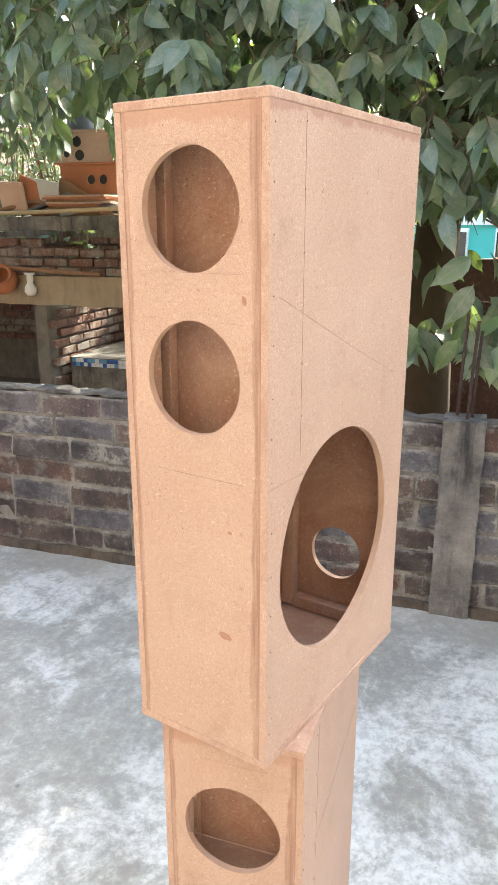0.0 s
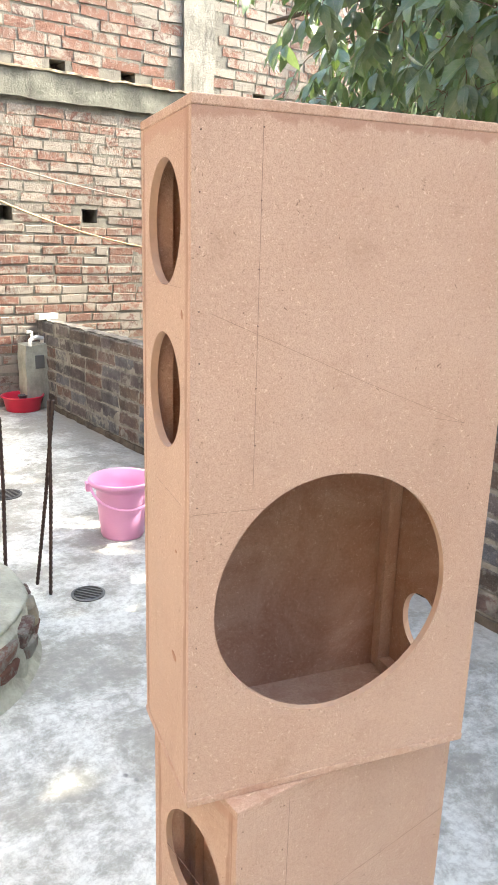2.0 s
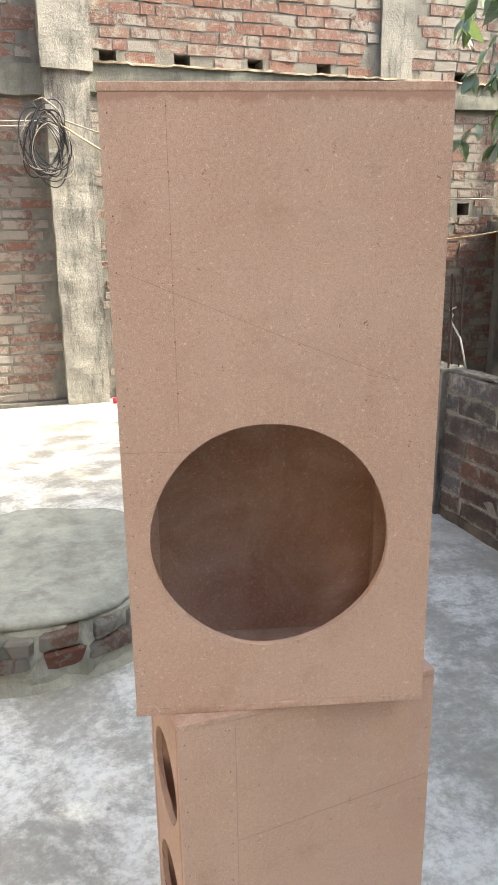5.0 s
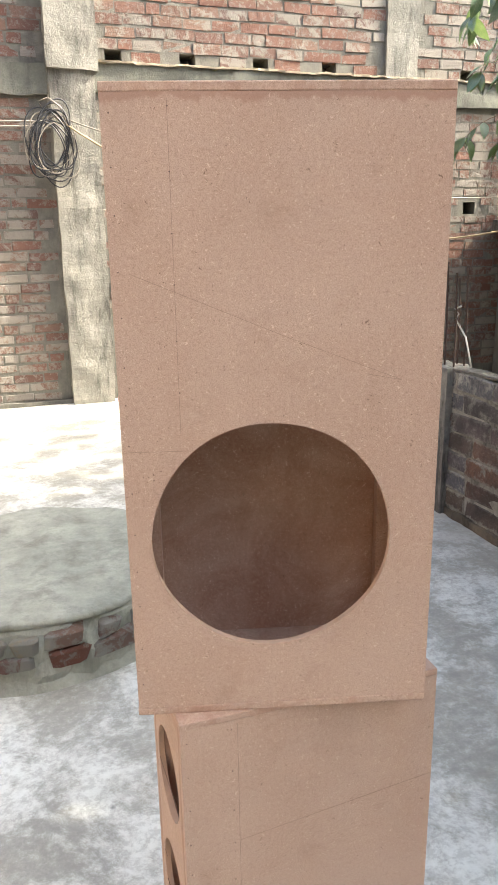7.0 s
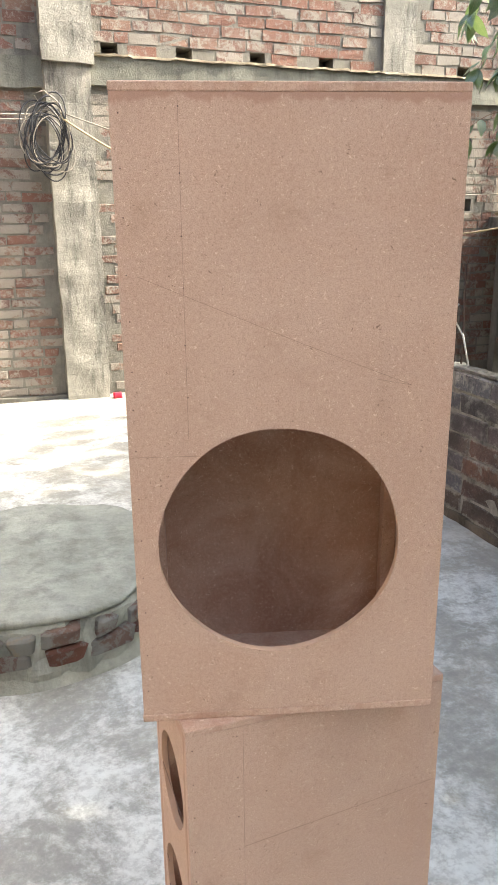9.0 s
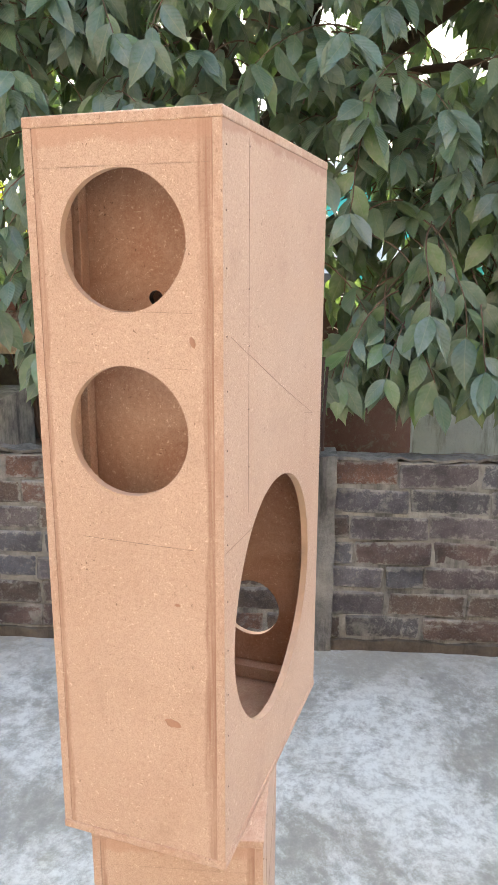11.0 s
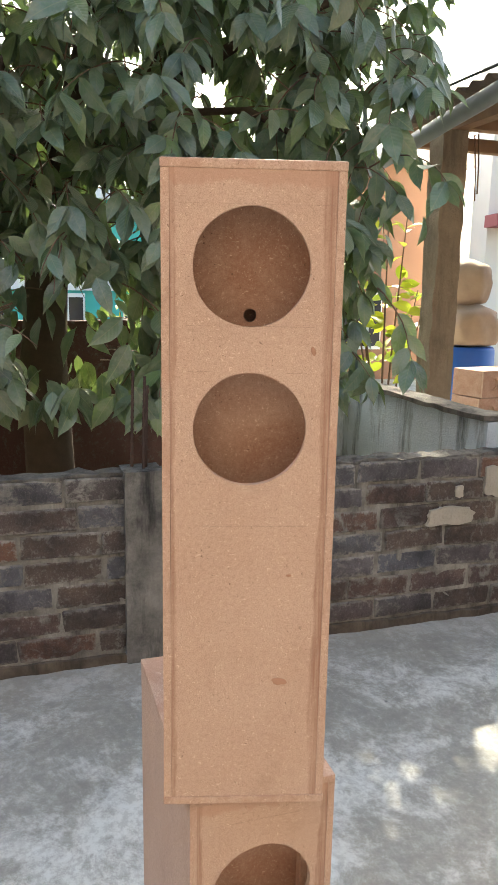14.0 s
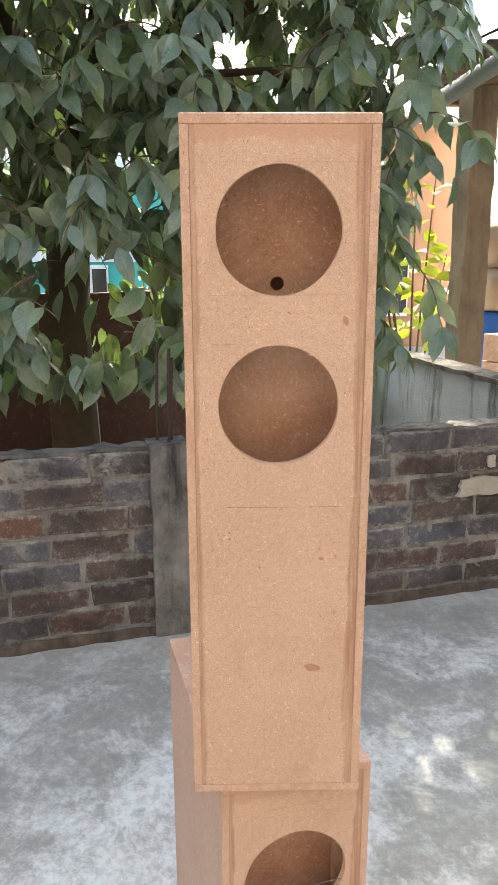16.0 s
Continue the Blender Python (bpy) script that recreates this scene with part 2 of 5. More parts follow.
def brick_mat(name, shades, coat, coat_amount, islands=False, soot=0.0, pointing=None):
    """Fired brick, each one of its own shade, with cement or wash smeared over it."""
    k = Mat(name, 0.9, 0, 0.2)
    r = k.rand(islands)
    col = k.ramp(r, *[(i / (len(shades) - 1), c) for i, c in enumerate(shades)])
    grain = k.noise(85, 5, 0.7)
    col = k.mix(k.math("MULTIPLY", grain, 0.5), col, tuple(x * 0.45 for x in shades[0]))
    geo = k.n("ShaderNodeNewGeometry").outputs["Position"]
    sm = k.noise(7, 7, 0.72, geo, 0.5)
    sm = k.math("ADD", sm, k.math("MULTIPLY", k.math("SUBTRACT", r, 0.5), 0.16))
    fl = k.noise(24, 6, 0.75, geo, 0.4)
    col = k.mix(k.math("MULTIPLY", k.ramp(fl, (0.60 - coat_amount * 0.3, 0.0), (0.68 - coat_amount * 0.3, 1.0)), 0.6), col, coat)
    col = k.mix(k.math("MULTIPLY", k.ramp(sm, (0.62 - coat_amount * 0.4, 0.0), (0.70 - coat_amount * 0.4, 1.0)), 0.85), col, coat)
    if pointing:
        # mortar squeezed over the arrises of a brick of half size (along, up)
        sx = k.n("ShaderNodeSeparateXYZ")
        k.link(k.co, sx.inputs[0])
        ex = k.math("SUBTRACT", pointing[0], k.math("ABSOLUTE", sx.outputs[0]))
        ey = k.math("SUBTRACT", pointing[1], k.math("ABSOLUTE", sx.outputs[1]))
        rim = k.math("ADD", k.math("MINIMUM", ex, ey), k.math("MULTIPLY", k.math("SUBTRACT", k.noise(34, 7, 0.75, geo), 0.53), 0.085))
        rim = k.math("MULTIPLY", k.ramp(k.math("MULTIPLY", rim, 10.0), (0.0, 1.0), (0.09, 0.0)), k.ramp(k.noise(5, 5, 0.7, geo), (0.36, 0.30), (0.54, 1.0)))
        col = k.mix(k.math("MULTIPLY", rim, 0.85), col, (0.37, 0.355, 0.31))
        pits = k.math("MULTIPLY", k.ramp(k.noise(150, 4, 0.8, geo), (0.56, 0.0), (0.64, 1.0)), 0.35)
        col = k.mix(pits, col, (0.45, 0.44, 0.42))
    if soot:
        so = k.noise(3.2, 6, 0.7, geo)
        col = k.mix(k.math("MULTIPLY", k.ramp(so, (0.4, 0.0), (0.62, 1.0)), soot), col, (0.035, 0.033, 0.035))
    k.color(col)
    k.bump(k.math("ADD", grain, k.math("MULTIPLY", sm, 2.0)), 0.8, 0.01)
    return k.m


M_FLOOR = concrete_floor()
M_LOWBRICK = brick_mat("sooty low wall brick", [(0.15, 0.12, 0.10), (0.19, 0.14, 0.11), (0.17, 0.185, 0.215), (0.20, 0.125, 0.095), (0.20, 0.21, 0.235), (0.25, 0.135, 0.09), (0.13, 0.13, 0.13), (0.17, 0.18, 0.205)], (0.36, 0.35, 0.31), 0.12, soot=0.72, pointing=(0.151, 0.046))
M_LOWMORTAR = old_concrete("sooty cement mortar", (0.14, 0.132, 0.115), (0.46, 0.44, 0.385), (0.03, 0.03, 0.03), 0.8)
M_LOWCAP = old_concrete("weathered cement capping", (0.07, 0.068, 0.062), (0.30, 0.28, 0.245), (0.03, 0.03, 0.03), 0.85)
M_FOOT = old_concrete("dark brown wall foot", (0.07, 0.06, 0.05), (0.22, 0.18, 0.135), (0.03, 0.032, 0.025), 0.8)
M_PLASTER = old_concrete("pale lime plaster", (0.46, 0.42, 0.34), (0.56, 0.52, 0.43), (0.25, 0.22, 0.18), 0.3)
M_PILLAR = old_concrete("damp concrete pillar", (0.10, 0.098, 0.09), (0.37, 0.355, 0.315), (0.025, 0.025, 0.025), 0.95)
RED = [(0.175, 0.092, 0.07), (0.22, 0.118, 0.088), (0.155, 0.09, 0.072), (0.225, 0.145, 0.108), (0.195, 0.12, 0.095), (0.135, 0.09, 0.078)]
WASH = (0.25, 0.228, 0.195)
M_RED = brick_mat("red brick", RED, WASH, 0.26)
M_RED_I = brick_mat("red brick joined", RED, WASH, 0.26, True)
M_PALE = brick_mat("cement smeared brick", RED, WASH, 0.45)
M_PALE_I = brick_mat("cement smeared brick joined", RED, WASH, 0.45, True)
M_JOINT = old_concrete("grey mortar", (0.13, 0.122, 0.105), (0.24, 0.225, 0.19), (0.08, 0.075, 0.065), 0.5)
M_BEAM = old_concrete("damp cement band", (0.13, 0.128, 0.105), (0.235, 0.23, 0.19), (0.08, 0.08, 0.065), 0.6)
M_LEDGE = old_concrete("tan mortar crust", (0.30, 0.25, 0.18), (0.42, 0.36, 0.26), (0.16, 0.14, 0.11), 0.4)
M_COLUMN = old_concrete("shuttered concrete", (0.20, 0.187, 0.16), (0.34, 0.322, 0.275), (0.07, 0.066, 0.058), 0.9)
M_STAGE = old_concrete("rough cement render", (0.27, 0.275, 0.225), (0.50, 0.50, 0.42), (0.15, 0.15, 0.125), 0.55)
M_STONE = brick_mat("rubble brick", [(0.22, 0.10, 0.07), (0.15, 0.10, 0.09), (0.42, 0.38, 0.28), (0.25, 0.17, 0.13), (0.17, 0.12, 0.11), (0.30, 0.14, 0.09)], (0.27, 0.27, 0.24), 0.3)
M_WHITEWALL = old_concrete("mouldy whitewash", (0.56, 0.65, 0.72), (0.70, 0.77, 0.82), (0.05, 0.06, 0.06), 0.85)
M_PINK = simple("pink plastic", (0.78, 0.36, 0.56), 0.35, var=0.08, spec=0.5)
M_REDPL = simple("red plastic", (0.55, 0.02, 0.05), 0.3, var=0.1, spec=0.5)
M_BLUEPL = simple("blue plastic", (0.015, 0.10, 0.42), 0.4, var=0.15, spec=0.5)
M_CAP = simple("light blue cap", (0.05, 0.22, 0.65), 0.4, spec=0.5)
M_PVC = simple("white plastic pipe", (0.72, 0.72, 0.69), 0.45, var=0.1)
M_GREYPIPE = simple("grey plastic pipe", (0.20, 0.22, 0.24), 0.5, var=0.25)
M_REBAR = simple("rusty reinforcing steel", (0.075, 0.05, 0.042), 0.75, 0.3, var=0.4, scale=40)
M_WIRE = simple("black cable", (0.03, 0.03, 0.033), 0.5)
M_YELLOW = simple("yellowish cable", (0.42, 0.33, 0.20), 0.6)
M_TAUPE = simple("dusty cable", (0.25, 0.22, 0.18), 0.6)
M_IRON = simple("cast iron grating", (0.15, 0.15, 0.145), 0.6, 0.5)
M_CLAY = simple("terracotta", (0.43, 0.17, 0.085), 0.8, var=0.2, bump=0.2)
M_BULB = simple("milky bulb", (0.75, 0.75, 0.72), 0.3, var=0.03)
M_SACK = simple("woven dusty sack", (0.40, 0.30, 0.22), 0.85, var=0.3, scale=7, bump=0.4)
M_BARK = simple("grey brown bark", (0.10, 0.075, 0.055), 0.9, var=0.4, scale=16, bump=0.8)
M_TWIG = simple("twig bark", (0.17, 0.115, 0.08), 0.85, var=0.3, scale=30)
M_SOIL = simple("leaf strewn soil", (0.13, 0.10, 0.075), 0.95, var=0.5, scale=3, bump=0.6)
M_UNSEEN_WALL = simple("dull brown of the unseen walls", (0.16, 0.132, 0.112), 0.9, var=0.3, scale=5)
M_CREAM = simple("cream wall paint", (0.78, 0.73, 0.64), 0.8, var=0.06, scale=2)
M_MAROON = simple("maroon trim paint", (0.36, 0.12, 0.12), 0.8, var=0.1)
M_PEACH = simple("peach wall paint", (0.36, 0.205, 0.135), 0.8, var=0.08, scale=2)
M_TEAL = simple("turquoise wall paint", (0.10, 0.50, 0.44), 0.8, var=0.1, scale=2)
M_WHITEP = simple("white window paint", (0.75, 0.78, 0.76), 0.6, var=0.05)
M_SHEET = simple("weathered cement sheet", (0.30, 0.25, 0.20), 0.9, var=0.3, scale=5, bump=0.4)
M_WOOD = simple("old timber", (0.26, 0.15, 0.085), 0.8, var=0.35, scale=12, bump=0.3)
M_BOARD = simple("grey white board", (0.50, 0.50, 0.48), 0.7, var=0.15)
M_LABEL = simple("white paper label", (0.68, 0.68, 0.66), 0.7, var=0.06)
M_OIL = simple("dark brown liquid", (0.035, 0.014, 0.008), 0.2, var=0.2, spec=0.5)
M_AMBER = simple("amber liquid", (0.32, 0.13, 0.03), 0.2, var=0.2, spec=0.5)
M_DARKPANE = simple("dark window glass", (0.03, 0.035, 0.04), 0.1, var=0.2, spec=0.6)
M_DAMP = simple("rust water stain", (0.27, 0.19, 0.11), 0.5, var=0.6, scale=11)


def glass_mat():
    k = Mat("clear bottle plastic", 0.12, 0, 0.5)
    k.b.inputs["Transmission Weight"].default_value = 0.9
    k.b.inputs["IOR"].default_value = 1.2
    k.color((0.82, 0.86, 0.9))
    return k.m


M_CLEAR = glass_mat()


def leaf_mat(name, cols, dust, islands, glow=0.16):
    """A leathery dusty leaf that lets some light through; pale midrib and side veins."""
    k = Mat(name, 0.29, 0, 0.75)
    r = k.rand(islands)
    col = k.ramp(r, *[(i / (len(cols) - 1), c) for i, c in enumerate(cols)])
    uv = k.n("ShaderNodeUVMap").outputs[0]
    sx = k.n("ShaderNodeSeparateXYZ")
    k.link(uv, sx.inputs[0])
    across = k.math("ABSOLUTE", k.math("SUBTRACT", sx.outputs[0], 0.5))
    rib = k.ramp(across, (0.0, 1.0), (0.035, 0.0))
    vein = k.math("SINE", k.math("MULTIPLY", k.math("SUBTRACT", sx.outputs[1], k.math("MULTIPLY", across, 0.45)), 62.0))
    geo = k.n("ShaderNodeNewGeometry").outputs["Position"]
    d = k.noise(16, 6, 0.7, geo)
    col = k.mix(k.math("MULTIPLY", k.ramp(d, (0.42, 0.1), (0.66, 0.75)), dust), col, (0.36, 0.355, 0.30))
    col = k.mix(k.math("MULTIPLY", k.ramp(vein, (0.7, 0.0), (1.0, 1.0)), 0.12), col, (0.2, 0.24, 0.14))
    col = k.mix(k.math("MULTIPLY", rib, 0.6), col, (0.27, 0.29, 0.16))
    k.color(col)
    k.bump(vein, 0.15, 0.003)
    tr = k.n("ShaderNodeBsdfTranslucent")
    k.link(k.mix(0.6, col, (0.28, 0.42, 0.03)), tr.inputs[0])
    mixn = k.n("ShaderNodeMixShader")
    mixn.inputs[0].default_value = glow
    out = k.t.nodes["Material Output"]
    k.link(k.b.outputs[0], mixn.inputs[1])
    k.link(tr.outputs[0], mixn.inputs[2])
    k.link(mixn.outputs[0], out.inputs[0])
    return k.m


GREENS = [(0.065, 0.13, 0.085), (0.11, 0.185, 0.12), (0.085, 0.165, 0.115), (0.12, 0.205, 0.105), (0.05, 0.095, 0.065), (0.14, 0.25, 0.08), (0.175, 0.22, 0.17)]
M_LEAF = leaf_mat("dusty leathery leaf", GREENS, 0.58, False, 0.2)
M_LEAF_I = leaf_mat("dusty leathery leaf joined", GREENS, 0.52, True, 0.2)
M_LEAF_Y = leaf_mat("yellow green leaf", [(0.30, 0.36, 0.02), (0.48, 0.42, 0.02), (0.20, 0.30, 0.03)], 0.1, True, 0.5)


# ---- mesh helpers ----
def thing(name, m=None, label="", category="", group="", kind=""):
    ob = new(name)
    ob.empty_display_size = 0.1
    ob.matrix_world = m or Matrix()
    return tagged(ob, label, category, group, kind)


def part(name, bm, material, parent=None, label="", m=None, smooth=False):
    """One mesh object, under a thing or a part if given."""
    me = bpy.data.meshes.new(name)
    if smooth:
        for f in bm.faces:
            f.smooth = True
    bm.to_mesh(me)
    bm.free()
    for mat in (material if isinstance(material, (list, tuple)) else [material]):
        me.materials.append(mat)
    ob = new(name, me)
    if parent:
        ob.parent = parent
    if m:
        ob.matrix_basis = m
    return tagged(ob, label)


def whole(name, bm, material, m, label, category="", group="", kind="", smooth=False):
    ob = part(name, bm, material, None, label, m, smooth)
    return tagged(ob, label, category, group, kind)


def box(x0, x1, y0, y1, z0, z1, bm=None, bevel=0.0):
    bm = bm or bmesh.new()
    vs = [bm.verts.new((x, y, z)) for x in (x0, x1) for y in (y0, y1) for z in (z0, z1)]
    fs = [bm.faces.new([vs[i] for i in q]) for q in ((0, 1, 3, 2), (4, 6, 7, 5), (0, 4, 5, 1), (2, 3, 7, 6), (0, 2, 6, 4), (1, 5, 7, 3))]
    if bevel:
        bmesh.ops.bevel(bm, geom=list({e for f in fs for e in f.edges}), offset=bevel, segments=2, affect="EDGES", profile=0.5)
    return bm


def tube(pts, r, bm=None, sides=6, r2=None):
    """A round bar along points, tapering from r to r2."""
    bm = bm or bmesh.new()
    pts = [Vector(p) for p in pts]
    rings = []
    for i, p in enumerate(pts):
        way = (pts[min(i + 1, len(pts) - 1)] - pts[max(i - 1, 0)]).normalized()
        q = way.to_track_quat("Z", "Y")
        rr = r if r2 is None else r + (r2 - r) * i / (len(pts) - 1)
        rings.append([bm.verts.new(p + q @ Vector((rr * math.cos(a), rr * math.sin(a), 0))) for a in [2 * math.pi * j / sides for j in range(sides)]])
    for a, b in zip(rings, rings[1:]):
        for j in range(sides):
            bm.faces.new((a[j], a[(j + 1) % sides], b[(j + 1) % sides], b[j]))
    bm.faces.new(rings[0][::-1])
    bm.faces.new(rings[-1])
    return bm


def lathe(profile, sides=32, bm=None, closed=False):
    """Turned round z from (radius, height) pairs."""
    bm = bm or bmesh.new()
    rings = [[bm.verts.new((r * math.cos(2 * math.pi * j / sides), r * math.sin(2 * math.pi * j / sides), z)) for j in range(sides)] for r, z in profile]
    for a, b in zip(rings, rings[1:]):
        for j in range(sides):
            bm.faces.new((a[j], a[(j + 1) % sides], b[(j + 1) % sides], b[j]))
    if closed:
        bm.faces.new(rings[0][::-1])
        bm.faces.new(rings[-1])
    return bm


def slab(w, h, t, holes=(), seed=0):
    """A board in the xz plane, from y 0 to t, with round holes (x, z, radius). Sides and hole rims take the second material."""
    bm = bmesh.new()
    rnd = random.Random(seed)
    edges = []
    loops = [[(0, 0), (w, 0), (w, h), (0, h)]]
    for x, z, r, *sq in holes:
        if sq:
            loops.append([(x - r, z - sq[0]), (x + r, z - sq[0]), (x + r, z + sq[0]), (x - r, z + sq[0])])
            continue
        k = [(rnd.uniform(-1, 1), rnd.uniform(0, 6.28)) for _ in range(4)]
        loop = []
        for j in range(72):
            a = 2 * math.pi * j / 72
            rr = r * (1 + 0.006 * sum(c * math.cos((i + 2) * a + p) for i, (c, p) in enumerate(k)))
            loop.append((x + rr * math.cos(a), z + rr * math.sin(a)))
        loops.append(loop)
    for loop in loops:
        vs = [bm.verts.new((x, 0, z)) for x, z in loop]
        edges += [bm.edges.new((vs[i], vs[(i + 1) % len(vs)])) for i in range(len(vs))]
    bmesh.ops.triangle_fill(bm, edges=edges, use_beauty=True, use_dissolve=False)
    front = list(bm.faces)
    res = bmesh.ops.extrude_face_region(bm, geom=front)
    bmesh.ops.translate(bm, verts=[v for v in res["geom"] if isinstance(v, bmesh.types.BMVert)], vec=(0, t, 0))
    bmesh.ops.recalc_face_normals(bm, faces=bm.faces)
    for f in bm.faces:
        if abs(f.normal.y) < 0.5:
            c = f.calc_center_median()
            f.material_index = 2 if 0.0005 < c.x < w - 0.0005 and 0.0005 < c.z < h - 0.0005 else 1
    return bm


def rough_box(x0, x1, y0, y1, z0, z1, step, amp, seed=0, freq=4.0):
    """A block cut into cells and shaken, for rough masonry."""
    bm = bmesh.new()
    dims = [max(1, round((b - a) / step)) for a, b in ((x0, x1), (y0, y1), (z0, z1))]
    seen = {}

    def v(i, j, k):
        key = (i, j, k)
        if key not in seen:
            p = Vector((x0 + (x1 - x0) * i / dims[0], y0 + (y1 - y0) * j / dims[1], z0 + (z1 - z0) * k / dims[2]))
            seen[key] = bm.verts.new(p + amp * noise.noise_vector(p * freq + Vector((seed * 7.1, 0, 0))))
        return seen[key]

    nx, ny, nz = dims
    for i in range(nx):
        for j in range(ny):
            bm.faces.new((v(i, j, 0), v(i, j + 1, 0), v(i + 1, j + 1, 0), v(i + 1, j, 0)))
            bm.faces.new((v(i, j, nz), v(i + 1, j, nz), v(i + 1, j + 1, nz), v(i, j + 1, nz)))
    for i in range(nx):
        for k in range(nz):
            bm.faces.new((v(i, 0, k), v(i + 1, 0, k), v(i + 1, 0, k + 1), v(i, 0, k + 1)))
            bm.faces.new((v(i, ny, k), v(i, ny, k + 1), v(i + 1, ny, k + 1), v(i + 1, ny, k)))
    for j in range(ny):
        for k in range(nz):
            bm.faces.new((v(0, j, k), v(0, j, k + 1), v(0, j + 1, k + 1), v(0, j + 1, k)))
            bm.faces.new((v(nx, j, k), v(nx, j + 1, k), v(nx, j + 1, k + 1), v(nx, j, k + 1)))
    return bm


BRICK_FACES = ((0, 1, 3, 2), (4, 6, 7, 5), (0, 4, 5, 1), (2, 3, 7, 6), (0, 2, 6, 4), (1, 5, 7, 3))


def brick_bm(rnd, lx, ly, lz, chip=0.006):
    """One brick centred on the origin, with uneven corners and worn edges."""
    bm = bmesh.new()
    vs = [bm.verts.new((sx * lx / 2 + rnd.uniform(-chip, chip), sy * ly / 2 + rnd.uniform(-chip, chip) * 0.6, sz * lz / 2 + rnd.uniform(-chip, chip)))
          for sx in (-1, 1) for sy in (-1, 1) for sz in (-1, 1)]
    for q in BRICK_FACES:
        bm.faces.new([vs[i] for i in q])
    bmesh.ops.bevel(bm, geom=list(bm.edges), offset=chip * 0.8, segments=1, affect="EDGES")
    return bm


def mesh_of(bm, name, mat):
    me = bpy.data.meshes.new(name)
    bm.to_mesh(me)
    bm.free()
    me.materials.append(mat)
    return me


def sagging(a, b, sag, n=14):
    a, b = Vector(a), Vector(b)
    return [a.lerp(b, i / n) - Vector((0, 0, sag * 4 * (i / n) * (1 - i / n))) for i in range(n + 1)]


# ---- setting ----
ground = bmesh.new()
box(-400, 400, -400, 400, -0.75, -0.35, ground)
whole("ground", ground, M_SOIL, COURT, "brown soil strewn with dry leaves", "ground", kind="structure")
floor = bmesh.new()
box(-7.5, 0.06, -6.0, 6.7, -0.34, 0.0, floor)
whole("floor", floor, M_FLOOR, COURT, "grey cement courtyard floor with pale worn patches", "floor", kind="structure")

# unseen walls behind the camera, added to hold back low sky light
unseen_wall = thing("wall_unseen_back", COURT, "unseen plain wall added across the courtyard to block low light", "wall", kind="structure")
part("body", box(-5.2, -5.0, -6.0, 6.6, 0.0, 6.6), M_UNSEEN_WALL, unseen_wall)
side_wall = thing("wall_unseen_side", COURT, "unseen plain wall added beside the courtyard to block sky light", "wall", kind="structure")
part("body", box(-5.0, 0.0, -5.2, -5.0, 0.0, 5.4), M_UNSEEN_WALL, side_wall)

low_wall = thing("wall_low", COURT, "low sooty brick parapet wall with cement capping", "wall", kind="structure")
part("core", rough_box(0.012, 0.112, -3.2, 6.6, -0.34, 0.785, 0.04, 0.007, 2, 14.0), M_LOWMORTAR, low_wall)
part("capping", rough_box(0.012, 0.116, -3.2, 6.6, 0.788, 0.800, 0.028, 0.016, 3, 15.0), M_LOWCAP, low_wall, "uneven cement capping")
part("pillar", rough_box(-0.022, 0.12, 0.345, 0.50, -0.02, 0.812, 0.025, 0.006, 1, 9.0), M_PILLAR, low_wall, "streaked concrete pillar")
part("pillar", rough_box(-0.03, 0.12, 2.95, 3.09, -0.02, 0.80, 0.04, 0.006, 2), M_PILLAR, low_wall, "streaked concrete pillar")
for k, (s0, s1, z0, z1) in enumerate(((-1.12, -0.87, 0.475, 0.555), (-1.06, -1.02, 0.60, 0.655), (-1.29, -1.17, 0.60, 0.74))):
    bm = bmesh.new()
    ring = []
    for i in range(40):
        a = 2 * math.pi * i / 40
        c, q = math.cos(a), math.sin(a)
        g = 1 / max(abs(c), abs(q)) ** 0.75 * (1 + 0.30 * noise.noise(Vector((c * 1.7, q * 1.7, k * 5.0))))
        ring.append(bm.verts.new((-0.0105, (s0 + s1) / 2 + c * g * (s1 - s0) / 2, (z0 + z1) / 2 + q * g * (z1 - z0) / 2)))
    f = bm.faces.new(ring)
    ext = bmesh.ops.extrude_face_region(bm, geom=[f])
    bmesh.ops.translate(bm, verts=[v for v in ext["geom"] if isinstance(v, bmesh.types.BMVert)], vec=(0.03, 0, 0))
    bmesh.ops.recalc_face_normals(bm, faces=bm.faces)
    part("plaster_patch", bm, M_PLASTER, low_wall, "pale plaster patch")
part("skirting", rough_box(-0.010, 0.03, -3.2, 6.6, -0.02, 0.040, 0.035, 0.016, 8, 9.0), M_FOOT, low_wall, "dark brown mortar fillet along the foot")

FAR = 6.62
far_wall = thing("wall_far", COURT, "tall unplastered red brick wall with cement smears", "wall", kind="structure")
VENTS = [(-1.03, 2.94), (-0.38, 2.94), (0.30, 2.94), (0.98, 2.94), (2.48, 2.94), (4.05, 2.94), (-0.24, 1.715), (0.56, 1.715), (-0.97, 1.83), (2.6, 1.70)]
part("core", slab(12.5, 4.94, 0.23, [(a + 6.0, b + 0.34, 0.072, 0.060) for a, b in VENTS]), M_JOINT, far_wall, "", pose(-6.0, FAR + 0.009, -0.34))
part("backing", box(-6.0, 6.5, FAR + 0.24, FAR + 0.30, -0.34, 4.6), M_JOINT, far_wall)
part("column", rough_box(-1.60, -1.22, FAR - 0.13, FAR + 0.05, -0.02, 2.86, 0.06, 0.016, 4, 5.0), M_COLUMN, far_wall, "shuttered concrete column with rough edges")
part("column", rough_box(-1.60, -1.19, FAR - 0.17, FAR + 0.05, 2.80, 4.6, 0.06, 0.016, 14, 5.0), M_COLUMN, far_wall, "shuttered concrete column with rough edges")
